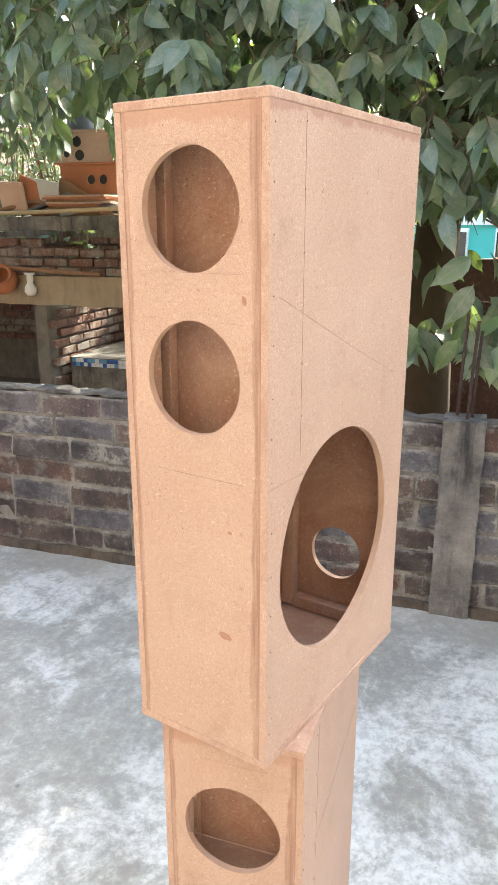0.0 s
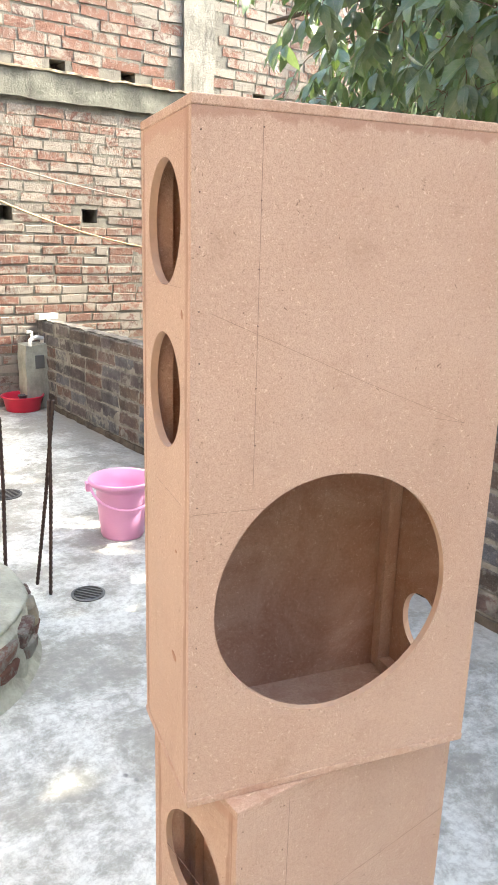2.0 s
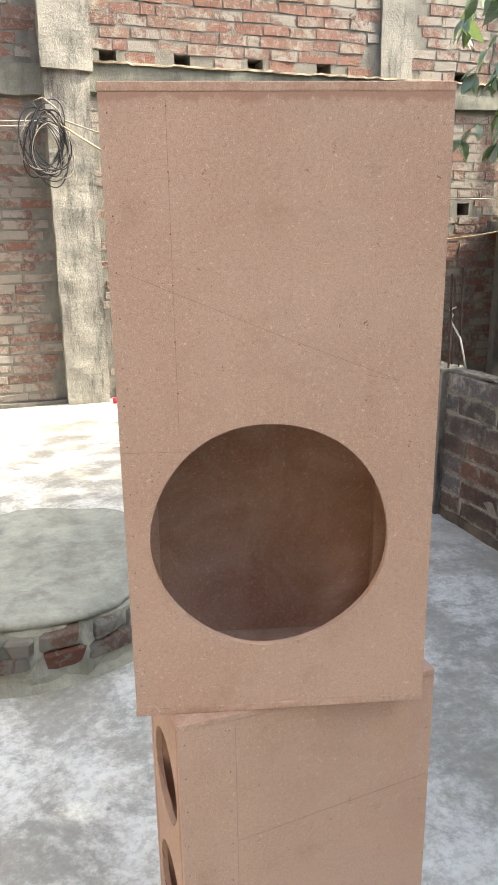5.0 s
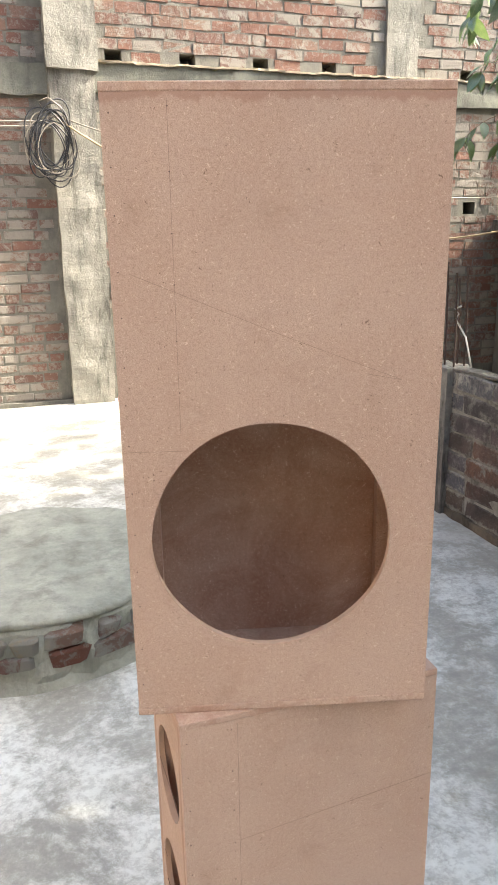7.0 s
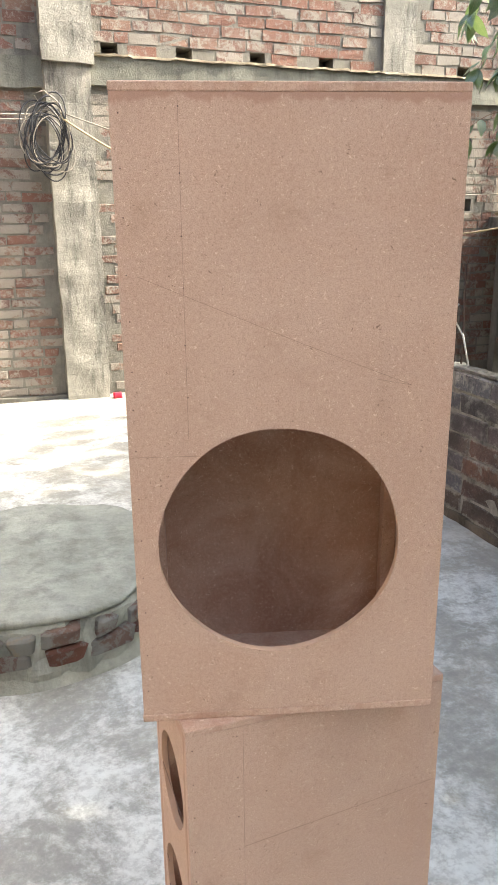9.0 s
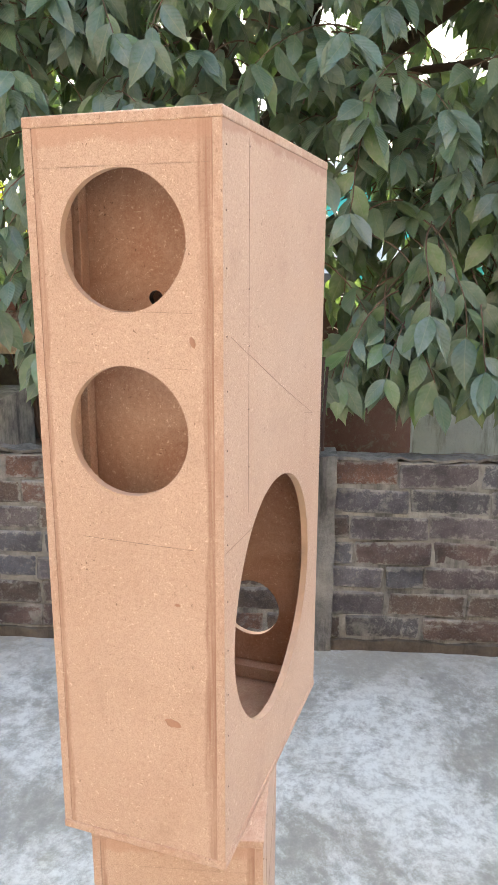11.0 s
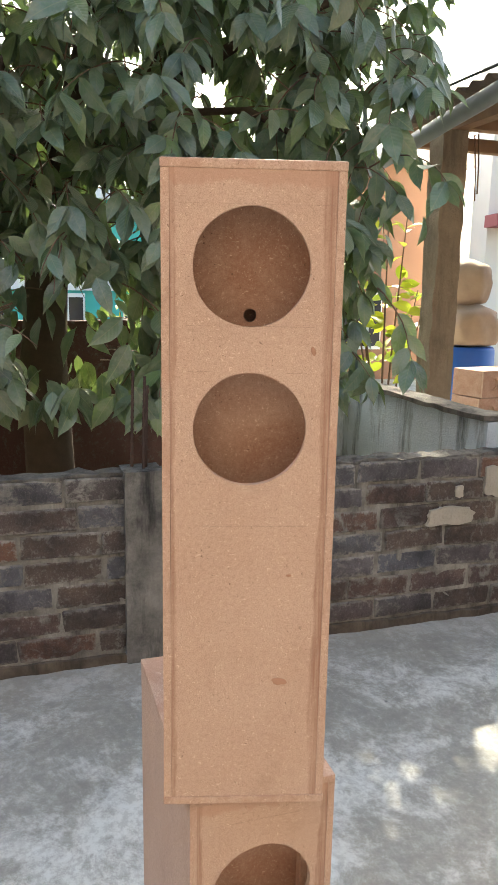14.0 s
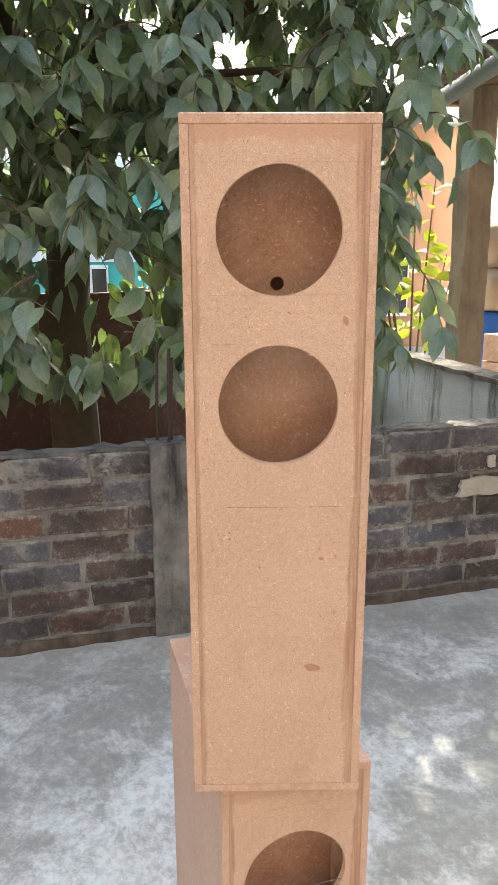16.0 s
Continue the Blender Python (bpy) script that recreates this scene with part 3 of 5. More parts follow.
part("column", rough_box(1.56, 1.90, FAR - 0.03, FAR + 0.05, 2.86, 4.6, 0.06, 0.016, 9, 5.0), M_COLUMN, far_wall, "shuttered concrete column with rough edges")
part("beam", rough_box(-1.24, 6.4, FAR - 0.035, FAR + 0.05, 2.66, 2.885, 0.06, 0.016, 5, 5.0), M_BEAM, far_wall, "grey cement band")
part("beam", rough_box(-6.0, -1.58, FAR - 0.035, FAR + 0.05, 2.62, 2.86, 0.06, 0.016, 15, 5.0), M_BEAM, far_wall, "grey cement band")
part("ledge", rough_box(-1.24, 6.4, FAR - 0.06, FAR + 0.05, 2.885, 2.902, 0.04, 0.015, 25, 16.0), M_LEDGE, far_wall, "ragged crust of dropped mortar")
part("plinth", rough_box(-6.0, -1.58, FAR - 0.05, FAR + 0.05, -0.02, 0.035, 0.06, 0.012, 6), M_JOINT, far_wall, "mortar fillet along the foot")


# ---- cabinets ----
def cabinet(name, m, h, label, zw, lines=(), drop=0.0):
    """Speaker cabinet: narrow front with two holes facing -x, wide side with the large hole facing -y."""
    D, N, T, E = 0.380, 0.197, 0.009, 0.0102
    th = thing(name, m, label, "speaker cabinet", "stacked speaker cabinets")
    dz = h - 0.761
    # the lower box has wider set and larger front holes
    r1, low = (0.0685, 0.029) if drop else (0.0638, 0.0)
    deep = 0.09 if drop else 0.0
    mats = [M_MDF_SIDE if zw else M_MDF, M_MDF_EDGE, M_RIM]
    rot = pose(0, 0, 0, 0, 0, -90)
    part("side_panel", slab(D, h - 2 * E, T, [(0.177, 0.2435 + dz - E, 0.1475)] if zw else [], 3), mats, th, "wide side with a large round cut-out", pose(0, 0, E))
    part("side_panel", slab(D, h - 2 * E, T), [M_MDF_GLUE_SHADE if zw else M_MDF, M_MDF_EDGE, M_RIM], th, "", pose(0, N - T, E))
    # narrow boards: local x runs along -y
    part("front_panel", slab(N - 2 * T - 0.0006, h - 2 * E, T, [(N - 0.1 - T, 0.651 + dz - drop - E, r1), (N - 0.0995 - T, 0.473 + dz - drop - low - E, r1)], 5), [M_MDF_FRONT if zw else M_MDF_FRONT_LOW, M_MDF_EDGE, M_RIM], th,
         "narrow front with two round cut-outs", pose(0.0004, N - T - 0.0003, E) @ rot)
    part("back_panel", slab(N - 2 * T - 0.001, h - 2 * E, T, [(N - 0.099 - T, 0.119 + dz - E, 0.0445)], 7), [M_MDF_GLUE_SHADE, M_MDF_EDGE, M_RIM], th,
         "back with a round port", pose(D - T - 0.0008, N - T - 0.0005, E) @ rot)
    part("top_panel", box(-0.0007, D + 0.0007, -0.0007, N + 0.0007, h - E + 0.0001, h, None, 0.0015), M_MDF_EDGE, th)
    part("bottom_panel", box(-0.001, D + 0.001, -0.001, N + 0.001, 0.0, E - 0.0002, None, 0.0015), M_MDF_EDGE, th)
    for x in (T + 0.001, D - T - 0.0215):
        part("batten", box(x, x + 0.02, N - T - 0.0205, N - T - 0.0005, 0.013, h - 0.013, None, 0.001), M_MDF_EDGE, th, "corner batten")
    part("batten", box(D - T - 0.0215, D - T - 0.0015, T + 0.0005, N - T - 0.022, E + 0.0005, 0.031, None, 0.001), M_MDF_EDGE, th, "corner batten")
    wx = N - 2 * T - 0.001
    # black rim colour paints the dark depth of the small hole
    part("partition", slab(wx, 0.384 + deep, T, [(N - 0.098 - T, 0.598 - 0.365, 0.0075)] if not drop else []), [M_MDF_GLUE_SHADE, M_MDF_EDGE, M_WIRE], th, "inner board behind the round cut-outs", pose(0.066, N - T - 0.0005, 0.365 + dz - deep) @ rot)
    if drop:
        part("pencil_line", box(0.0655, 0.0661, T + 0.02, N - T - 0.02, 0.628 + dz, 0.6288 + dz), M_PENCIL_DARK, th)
    part("partition", box(0.0135, 0.078, T + 0.001, N - T - 0.001, 0.353 + dz - deep, 0.364 + dz - deep), M_MDF_GLUE_SHADE, th, "inner board under the round cut-outs")
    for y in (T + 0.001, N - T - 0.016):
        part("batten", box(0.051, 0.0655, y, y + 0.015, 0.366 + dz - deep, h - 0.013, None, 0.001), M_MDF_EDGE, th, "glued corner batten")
    nail = mesh_of(lathe([(0.0001, -0.0006), (0.0009, -0.0005), (0.0009, 0.0002), (0.0001, 0.0004)], 8), "nail", M_NAIL)
    rnd = random.Random(len(name) + int(h * 100))
    spots = [(0.0085 + rnd.uniform(-0.001, 0.001), z + rnd.uniform(-0.006, 0.006)) for z in np.arange(0.05, 0.745, 0.052)]
    spots += [(0.07 + rnd.uniform(-0.001, 0.001), z) for z in (0.737, 0.672, 0.608, 0.553, 0.49, 0.43)]
    spots += [(x, 0.006 + rnd.uniform(-0.001, 0.001) - dz) for x in np.arange(0.03, 0.37, 0.062)]
    for x, z in spots:
        ob = new("nail", nail)
        ob.parent = th
        ob.matrix_basis = pose(x, -0.0004, z + dz, 90)
    for (x0, z0), (x1, z1) in lines:
        a, b = Vector((x0, 0, z0 + dz)), Vector((x1, 0, z1 + dz))
        ln = (b - a).length
        ob = part("pencil_line", box(0, ln, -0.00025, 0.0002, -0.00022, 0.00022), M_PENCIL, th)
        ob.matrix_basis = pose(a.x, 0, a.z, 0, -math.degrees(math.atan2(z1 - z0, x1 - x0)), 0)
    if zw:
        for y, z, w, a in ((0.058, 0.165, 0.011, 8), (0.030, 0.562, 0.006, 70), (0.05, 0.30, 0.004, 0)):
            bm = lathe([(0.0, -0.0008), (0.6, -0.0007), (1.0, 0.0004)], 14)
            for v in bm.verts:
                v.co.x *= 1 + 0.4 * noise.noise(v.co * 2 + Vector((w * 900, 0, 0)))
                v.co.y *= 0.5 + 0.3 * noise.noise(v.co * 3 + Vector((0, w * 700, 0)))
            part("filler_spot", bm, M_PUTTY, th, "reddish filler spot", pose(0.0004, y, z) @ pose(0, 0, 0, 0, 90, 0) @ pose(0, 0, 0, 0, 0, 90 + a) @ Matrix.Diagonal((w, w, 1, 1)))
    for y0, y1, z in ((0.184, 0.013, 0.716), (0.168, 0.140, 0.538), (0.060, 0.032, 0.537), (0.170, 0.03, 0.588), (0.155, 0.03, 0.3605), (0.166, 0.15, 0.41), (0.05, 0.03, 0.41)):
        part("pencil_line", box(0.0004, 0.0012, y1, y0, z + dz - 0.0002, z + dz + 0.0003), M_PENCIL_DARK if z == 0.3605 else M_PENCIL, th)
    return th


Z0 = 0.886
WIDE = [((0.07, 0.745), (0.07, 0.381)), ((0.004, 0.360), (0.086, 0.3595)), ((0.02, 0.566), (0.20, 0.49)), ((0.20, 0.49), (0.332, 0.438)), ((0.29, 0.446), (0.332, 0.438))]
cabinet("speaker_cabinet", pose(0, 0, Z0), 0.761, "raw tan fibreboard speaker cabinet standing turned on another", True, WIDE)
LOW = [((0.078, 0.745), (0.078, 0.30)), ((0.078, 0.555), (0.378, 0.583))]
cabinet("speaker_cabinet", pose(0.0525, -0.0255, 0, 0, 0, 14.4), Z0, "raw tan fibreboard speaker cabinet standing on the cement floor", False, LOW, 0.043)


# ---- courtyard things ----
rnd = random.Random(11)


def round_platform():
    th = thing("round_platform", COURT @ pose(-2.17, 2.63, 0), "round cement platform edged with rubble brick", "platform")
    top = bmesh.new()
    n, rows = 72, [(0.0, 0.252), (0.12, 0.252), (0.25, 0.25), (0.36, 0.25), (0.46, 0.248), (0.54, 0.245), (0.565, 0.238), (0.575, 0.228), (0.565, 0.21), (0.5, 0.205)]
    rings = []
    for r, z in rows:
        ring = []
        for j in range(n):
            a = 2 * math.pi * j / n
            p = Vector((r * math.cos(a), r * math.sin(a), z))
            k = noise.noise_vector(p * 5.0)
            w = noise.noise(p * 17.0)
            ring.append(top.verts.new(p + Vector((k.x * 0.045 * r, k.y * 0.045 * r, k.z * 0.014 + w * 0.010))))
        rings.append(ring)
    for a, b in zip(rings, rings[1:]):
        for j in range(n):
            top.faces.new((a[j], a[(j + 1) % n], b[(j + 1) % n], b[j]))
    bmesh.ops.remove_doubles(top, verts=rings[0], dist=0.01)
    part("slab", top, M_STAGE, th, "cracked cement top", smooth=True)
    core = lathe([(0.590, 0.0), (0.588, 0.05), (0.584, 0.10), (0.580, 0.15), (0.574, 0.2), (0.55, 0.225)], 110)
    for v in core.verts:
        v.co += noise.noise_vector(v.co * 14) * 0.020
    part("core", core, M_STAGE, th)
    skirt = lathe([(0.622, -0.004), (0.605, 0.012), (0.588, 0.035), (0.572, 0.062), (0.54, 0.07)], 72)
    for v in skirt.verts:
        v.co += noise.noise_vector(v.co * 7) * 0.012 * (1 if v.co.z > 0.004 else 0.4)
    part("skirting", skirt, M_STAGE, th, "cement fillet round the foot", smooth=True)
    r2 = random.Random(5)
    shapes = [mesh_of(brick_bm(r2, 1, 1, 1, 0.17), "stone", M_STONE) for _ in range(7)]
    for row, (z, hh) in enumerate(((0.095, 0.058), (0.168, 0.066))):
        a = row * 0.11
        while a < 2 * math.pi - 0.08:
            w = r2.uniform(0.085, 0.17)
            ob = new("stone", r2.choice(shapes))
            ob.parent = th
            am = a + w / 2 / 0.57
            m = pose(0.568 * math.cos(am), 0.568 * math.sin(am), z + r2.uniform(-0.008, 0.008), r2.uniform(-6, 6), r2.uniform(-7, 7), math.degrees(am) + 90 + r2.uniform(-7, 7))
            ob.matrix_basis = m @ Matrix.Diagonal((w, r2.uniform(0.055, 0.085), hh * r2.uniform(0.8, 1.12), 1))
            a += (w + r2.uniform(0.012, 0.05)) / 0.57


round_platform()


def rebar(name, pts, label, group, r=0.0075):
    bm = bmesh.new()
    P = [Vector(p) for p in pts]
    fine = []
    for a, b in zip(P, P[1:]):
        k = max(2, int((b - a).length / 0.012))
        fine += [a.lerp(b, i / k) for i in range(k)]
    fine.append(P[-1])
    tube(fine, r, bm, 7)
    for i, v in enumerate(bm.verts):
        ring = i // 7
        c = fine[min(ring, len(fine) - 1)]
        v.co = c + (v.co - c) * (1.18 if ring % 2 else 0.92)
    ob = whole(name, bm, M_REBAR, COURT, label, "steel bar", group)
    return ob


def court(x, y, z):
    """From the world to the court frame."""
    return COURT.inverted() @ Vector((x, y, z))


for a, b in (((-0.10, 2.27, 0.2), (-0.09, 2.25, 0.84)), ((0.085, 2.38, 0.0), (0.10, 2.25, 0.90)), ((0.04, 2.50, 0.0), (0.115, 2.24, 0.90))):
    A, B = court(*a), court(*b)
    mid = A.lerp(B, 0.5) + Vector((0.006, 0.004, 0))
    rebar("steel_bar", [A, mid, B], "dark ribbed steel bar standing upright beside the round platform", "bars at the platform")
for ds, top, dd in ((0.415, 0.38, -0.01), (0.400, 0.34, 0.02), (0.455, 0.40, 0.03)):
    rebar("steel_bar", [(0.05 + dd, ds, 0.78), (0.055 + dd, ds - 0.005, 1.0), (0.06 + dd, ds - 0.012, 0.80 + top)], "rusty reinforcing bar rising from a wall pillar", "bars in the wall pillar", 0.006)
for dd, ds, top in ((0.02, 2.97, 1.28), (0.025, 3.06, 1.33), (0.09, 2.98, 1.31), (0.095, 3.05, 1.25)):
    rebar("steel_bar", [(dd, ds, 0.78), (dd + 0.006, ds + 0.01, 1.0), (dd + 0.002, ds + 0.02, top)], "rusty reinforcing bar rising from a wall pillar", "bars in the wall pillar", 0.005)


def bucket():
    th = thing("bucket", pose(0.53, 2.98, 0), "pink plastic bucket standing on the cement floor", "bucket")
    part("body", lathe([(0.0, 0.004), (0.108, 0.0), (0.114, 0.012), (0.125, 0.12), (0.138, 0.262), (0.142, 0.268), (0.148, 0.272), (0.164, 0.300), (0.171, 0.304), (0.172, 0.292), (0.176, 0.294), (0.176, 0.312), (0.168, 0.318), (0.158, 0.312), (0.132, 0.25), (0.112, 0.02), (0.0, 0.012)], 40), M_PINK, th, smooth=True)
    pts = [(0.168 * math.cos(a), -0.03 - 0.155 * math.sin(a), 0.285 - 0.09 * math.sin(a)) for a in [math.pi * i / 20 for i in range(21)]]
    part("handle", tube(pts, 0.007, None, 8), M_PINK, th)
    for sx in (-1, 1):
        part("lug", box(sx * 0.178 - 0.012, sx * 0.178 + 0.012, -0.025, 0.025, 0.26, 0.305, None, 0.004), M_PINK, th)


bucket()


def tub():
    th = thing("wash_tub", pose(0.28, 6.15, 0), "shallow red plastic tub on the floor under the tap", "tub")
    part("body", lathe([(0.0, 0.004), (0.145, 0.0), (0.15, 0.01), (0.172, 0.11), (0.188, 0.125), (0.192, 0.135), (0.186, 0.14), (0.168, 0.125), (0.145, 0.02), (0.0, 0.014)], 36), M_REDPL, th, smooth=True)
    part("scoop", lathe([(0.0, 0.10), (0.03, 0.10), (0.045, 0.135), (0.04, 0.135), (0.0, 0.108)], 16), M_IRON, th, "dark metal scoop")


tub()


def tap_stand():
    th = thing("tap_stand", COURT @ pose(-0.06, 6.46, 0), "cement tap pedestal with a white plastic tap", "tap")
    part("pedestal", rough_box(-0.135, 0.135, -0.06, 0.14, -0.01, 0.58, 0.045, 0.012, 31, 6.0), M_STAGE, th, "worn cement block")
    part("plate", box(-0.05, 0.035, -0.075, -0.058, 0.37, 0.49, None, 0.006), M_IRON, th, "rusty square plate")
    part("pipe", tube([(0.06, 0.05, 0.57), (0.06, 0.02, 0.63), (-0.01, -0.02, 0.645), (-0.07, -0.07, 0.64)], 0.02, None, 10), M_PVC, th)
    part("spout", tube([(-0.07, -0.07, 0.64), (-0.10, -0.10, 0.635), (-0.105, -0.105, 0.58)], 0.018, None, 10), M_PVC, th)
    part("tap_handle", tube([(-0.07, -0.07, 0.65), (-0.075, -0.07, 0.70), (-0.12, -0.08, 0.705)], 0.015, None, 8), M_PVC, th)
    part("cap", rough_box(0.02, 0.2, -0.02, 0.1, 0.80, 0.85, 0.03, 0.01, 33), M_PVC, th, "white lump of plaster")


tap_stand()


def bottle(m, label, cap, fills, label_band):
    th = thing("plastic_bottle", m, label, "bottle", "bottles by the low wall")
    prof = [(0.0, 0.006), (0.06, 0.0), (0.078, 0.012)]
    for i in range(7):
        z = 0.03 + i * 0.035
        prof += [(0.080, z), (0.077, z + 0.017)]
    prof += [(0.080, 0.285), (0.074, 0.31), (0.05, 0.345), (0.024, 0.36), (0.022, 0.385)]
    part("body", lathe(prof, 28), M_CLEAR, th, "clear ribbed plastic", smooth=True)
    for z0, z1, mat in fills:
        part("liquid", lathe([(0.0, z0), (0.073, z0 + 0.001), (0.074, z1 - 0.001), (0.0, z1)], 24), mat, th)
    part("cap", lathe([(0.0, 0.375), (0.027, 0.375), (0.027, 0.402), (0.02, 0.408), (0.0, 0.408)], 18), cap, th, "screw cap")
    if label_band:
        part("paper_label", lathe([(0.0815, 0.15), (0.0815, 0.25)], 28), M_LABEL, th, "white paper label")


bottle(pose(1.125, 3.37, 0, 0, 0, 20), "large clear plastic bottle half full of dark liquid, blue cap", M_CAP, [(0.012, 0.125, M_OIL), (0.128, 0.20, M_AMBER)], True)
bottle(pose(1.145, 3.13, 0, 0, 0, 70), "large clear plastic bottle of brown liquid, blue cap", M_CAP, [(0.012, 0.20, M_OIL), (0.203, 0.25, M_AMBER)], False)


def floor_grate(m, label):
    th = thing("floor_drain", m, label, "drain", "floor drains")
    part("frame", lathe([(0.095, -0.01), (0.10, 0.006), (0.085, 0.008), (0.08, -0.01)], 28), M_IRON, th)
    # flat black disc painted in place of the drain's dark hole
    part("black_disc", lathe([(0.0, 0.0015), (0.084, 0.0015)], 24), M_WIRE, th)
    for k in range(-2, 3):
        w = math.sqrt(0.08 ** 2 - (k * 0.03) ** 2)
        part("bar", box(k * 0.03 - 0.006, k * 0.03 + 0.006, -w, w, 0.002, 0.007), M_IRON, th)


floor_grate(pose(0.24, 2.33, 0, 0, 0, 50) @ Matrix.Diagonal((0.75, 0.75, 1, 1)), "round iron floor drain grating")
floor_grate(pose(-0.02, 3.79, 0, 0, 0, 20), "round iron floor drain grating in a damp patch")
bm = bmesh.new()
spine = [Vector(p) for p in ((-0.06, 3.84, 0), (-0.22, 4.15, 0), (-0.16, 4.5, 0), (-0.26, 4.85, 0), (-0.2, 5.25, 0), (-0.3, 5.6, 0))]
left, right = [], []
for i in range(51):
    k = i / 50 * (len(spine) - 1)
    j = min(int(k), len(spine) - 2)
    p = spine[j].lerp(spine[j + 1], k - j)
    w = (0.05 + 0.07 * math.sin(math.pi * i / 50) ** 0.5) * (1 + 0.9 * noise.noise(p * 6))
    left.append(bm.verts.new((p.x - w + 0.05 * noise.noise(p * 9), p.y, 0.004)))
    right.append(bm.verts.new((p.x + w * 0.8 + 0.05 * noise.noise(p * 8 + Vector((5, 0, 0))), p.y, 0.004)))
for i in range(50):
    bm.faces.new((left[i], right[i], right[i + 1], left[i + 1]))
whole("water_stain", bm, M_DAMP, Matrix(), "rusty damp stain running over the cement floor", "stain")


# ---- cables ----
def cable(name, pts, r, mat, label, m=COURT):
    bm = tube(pts, r, None, 6)
    return whole(name, bm, mat, m, label, "cable", "hanging cables", smooth=True)


COL = Vector((-1.60, 6.42, 2.42))
coil = thing("cable_coil", COURT @ pose(-1.63, 6.43, 2.22), "coil of black cable hung on the concrete column", "cable")
r3 = random.Random(4)
for i in range(17):
    rx, rz, ph = r3.uniform(0.11, 0.20), r3.uniform(0.18, 0.31), r3.uniform(-0.6, 0.6)
    cx, cz, ty = r3.uniform(-0.02, 0.05), r3.uniform(-0.07, 0.05), r3.uniform(-0.03, 0.0)
    pts = [(cx + rx * math.cos(a + ph), ty - 0.01 * math.sin(3 * a), cz + rz * math.sin(a)) for a in [2 * math.pi * k / 30 for k in range(31)]]
    part("loop", tube(pts, 0.006 if i % 3 else 0.005, None, 5), M_WIRE if i % 3 else M_TAUPE, coil)
cable("cable", sagging((-5.5, 6.3, 2.62), (-1.60, 6.42, 2.40), 0.10), 0.008, M_TAUPE, "dusty cable strung from the column")
cable("cable", sagging((-5.5, 6.3, 2.30), (-1.66, 6.42, 2.36), 0.02), 0.007, M_TAUPE, "dusty cable strung from the column")
cable("cable", sagging((-1.56, 6.42, 2.42), (3.0, 5.2, 1.72), 0.62, 26), 0.009, M_YELLOW, "yellowish cable sagging across the courtyard")
cable("cable", sagging((-1.56, 6.42, 2.44), (4.0, 6.45, 1.9), 0.32, 26), 0.006, M_TAUPE, "thin grey cable along the brick wall")
cable("cable", [(-1.64, 6.43, 2.46), (-1.70, 6.40, 2.54), (-1.62, 6.38, 2.57), (-1.52, 6.40, 2.50), (-1.48, 6.42, 2.36)], 0.006, M_TAUPE, "stiff loose wire loop on the column")
pipe = bmesh.new()
tube([(3.26, 6.52, 4.6), (3.24, 6.52, 2.5), (3.22, 6.52, -0.3)], 0.027, pipe, 12)
drain = whole("drain_pipe", pipe, M_PVC, COURT, "white plastic drain pipe down the brick wall", "pipe", smooth=True)
for z in (0.9, 1.68, 2.9):
    part("collar", lathe([(0.027, -0.03), (0.035, -0.028), (0.035, 0.028), (0.027, 0.03)], 14), M_PVC, drain, "", pose(3.235, 6.52, z))
bm = rough_box(-1.21, -1.13, 6.40, 6.46, 0.0, 0.05, 0.02, 0.01, 41)
whole("plastic_bag", bm, M_REDPL, COURT, "crumpled red plastic bag at the column's foot", "bag", smooth=True)


# ---- lean-to beyond the low wall ----
shed = thing("lean_to", COURT, "brick lean-to with a concrete slab roof", "shed")
SD = 3.0
# roof cut short of the back wall to let sky light inside
part("roof_slab", rough_box(SD - 0.12, SD + 1.4, 1.9, 6.6, 1.47, 1.58, 0.12, 0.02, 51, 4.0), M_LOWCAP, shed, "mossy concrete slab")
part("beam", rough_box(SD, SD + 0.16, 1.9, 5.18, 0.82, 1.075, 0.10, 0.012, 52, 4.0), old_concrete("tan cement beam", (0.33, 0.27, 0.19), (0.45, 0.37, 0.26), (0.16, 0.13, 0.1), 0.4), shed, "cement lintel beam")
part("back_wall", box(SD + 2.0, SD + 2.15, 1.9, 6.6, -0.35, 1.47), M_JOINT, shed)
part("side_wall", box(SD + 0.05, SD + 2.0, 4.25, 4.38, -0.35, 0.84), M_JOINT, shed, "inner brick wall")
part("side_wall", box(SD + 0.02, SD + 2.0, 6.50, 6.60, -0.35, 1.47), M_JOINT, shed, "inner brick wall")
part("tile_band", box(SD + 0.3, SD + 1.6, 3.25, 4.19, -0.34, 0.30), M_LOWCAP, shed, "mosaic ledge")
r4 = random.Random(8)
tmats = [simple("mosaic " + n, c, 0.3) for n, c in (("blue", (0.03, 0.10, 0.35)), ("white", (0.6, 0.63, 0.65)), ("sky", (0.12, 0.3, 0.5)))]
tiles = [mesh_of(box(-0.004, 0.004, -0.018, 0.018, -0.018, 0.018), "tile", mt) for mt in tmats]
for j in range(22):
    for k in range(2):
        ob = new("tile", tiles[r4.randrange(3)])
        ob.parent = shed
        ob.matrix_basis = pose(SD + 0.298, 3.29 + j * 0.041, 0.235 + k * 0.04)


def clay_pot(m, label):
    th = thing("clay_pot", m, label, "pot")
    part("body", lathe([(0.0, 0.0), (0.06, 0.0), (0.115, 0.05), (0.135, 0.11), (0.12, 0.17), (0.085, 0.20), (0.09, 0.215), (0.10, 0.225), (0.095, 0.23), (0.08, 0.215), (0.075, 0.2), (0.11, 0.16), (0.12, 0.11), (0.1, 0.05), (0.0, 0.02)], 28), M_CLAY, th, smooth=True)


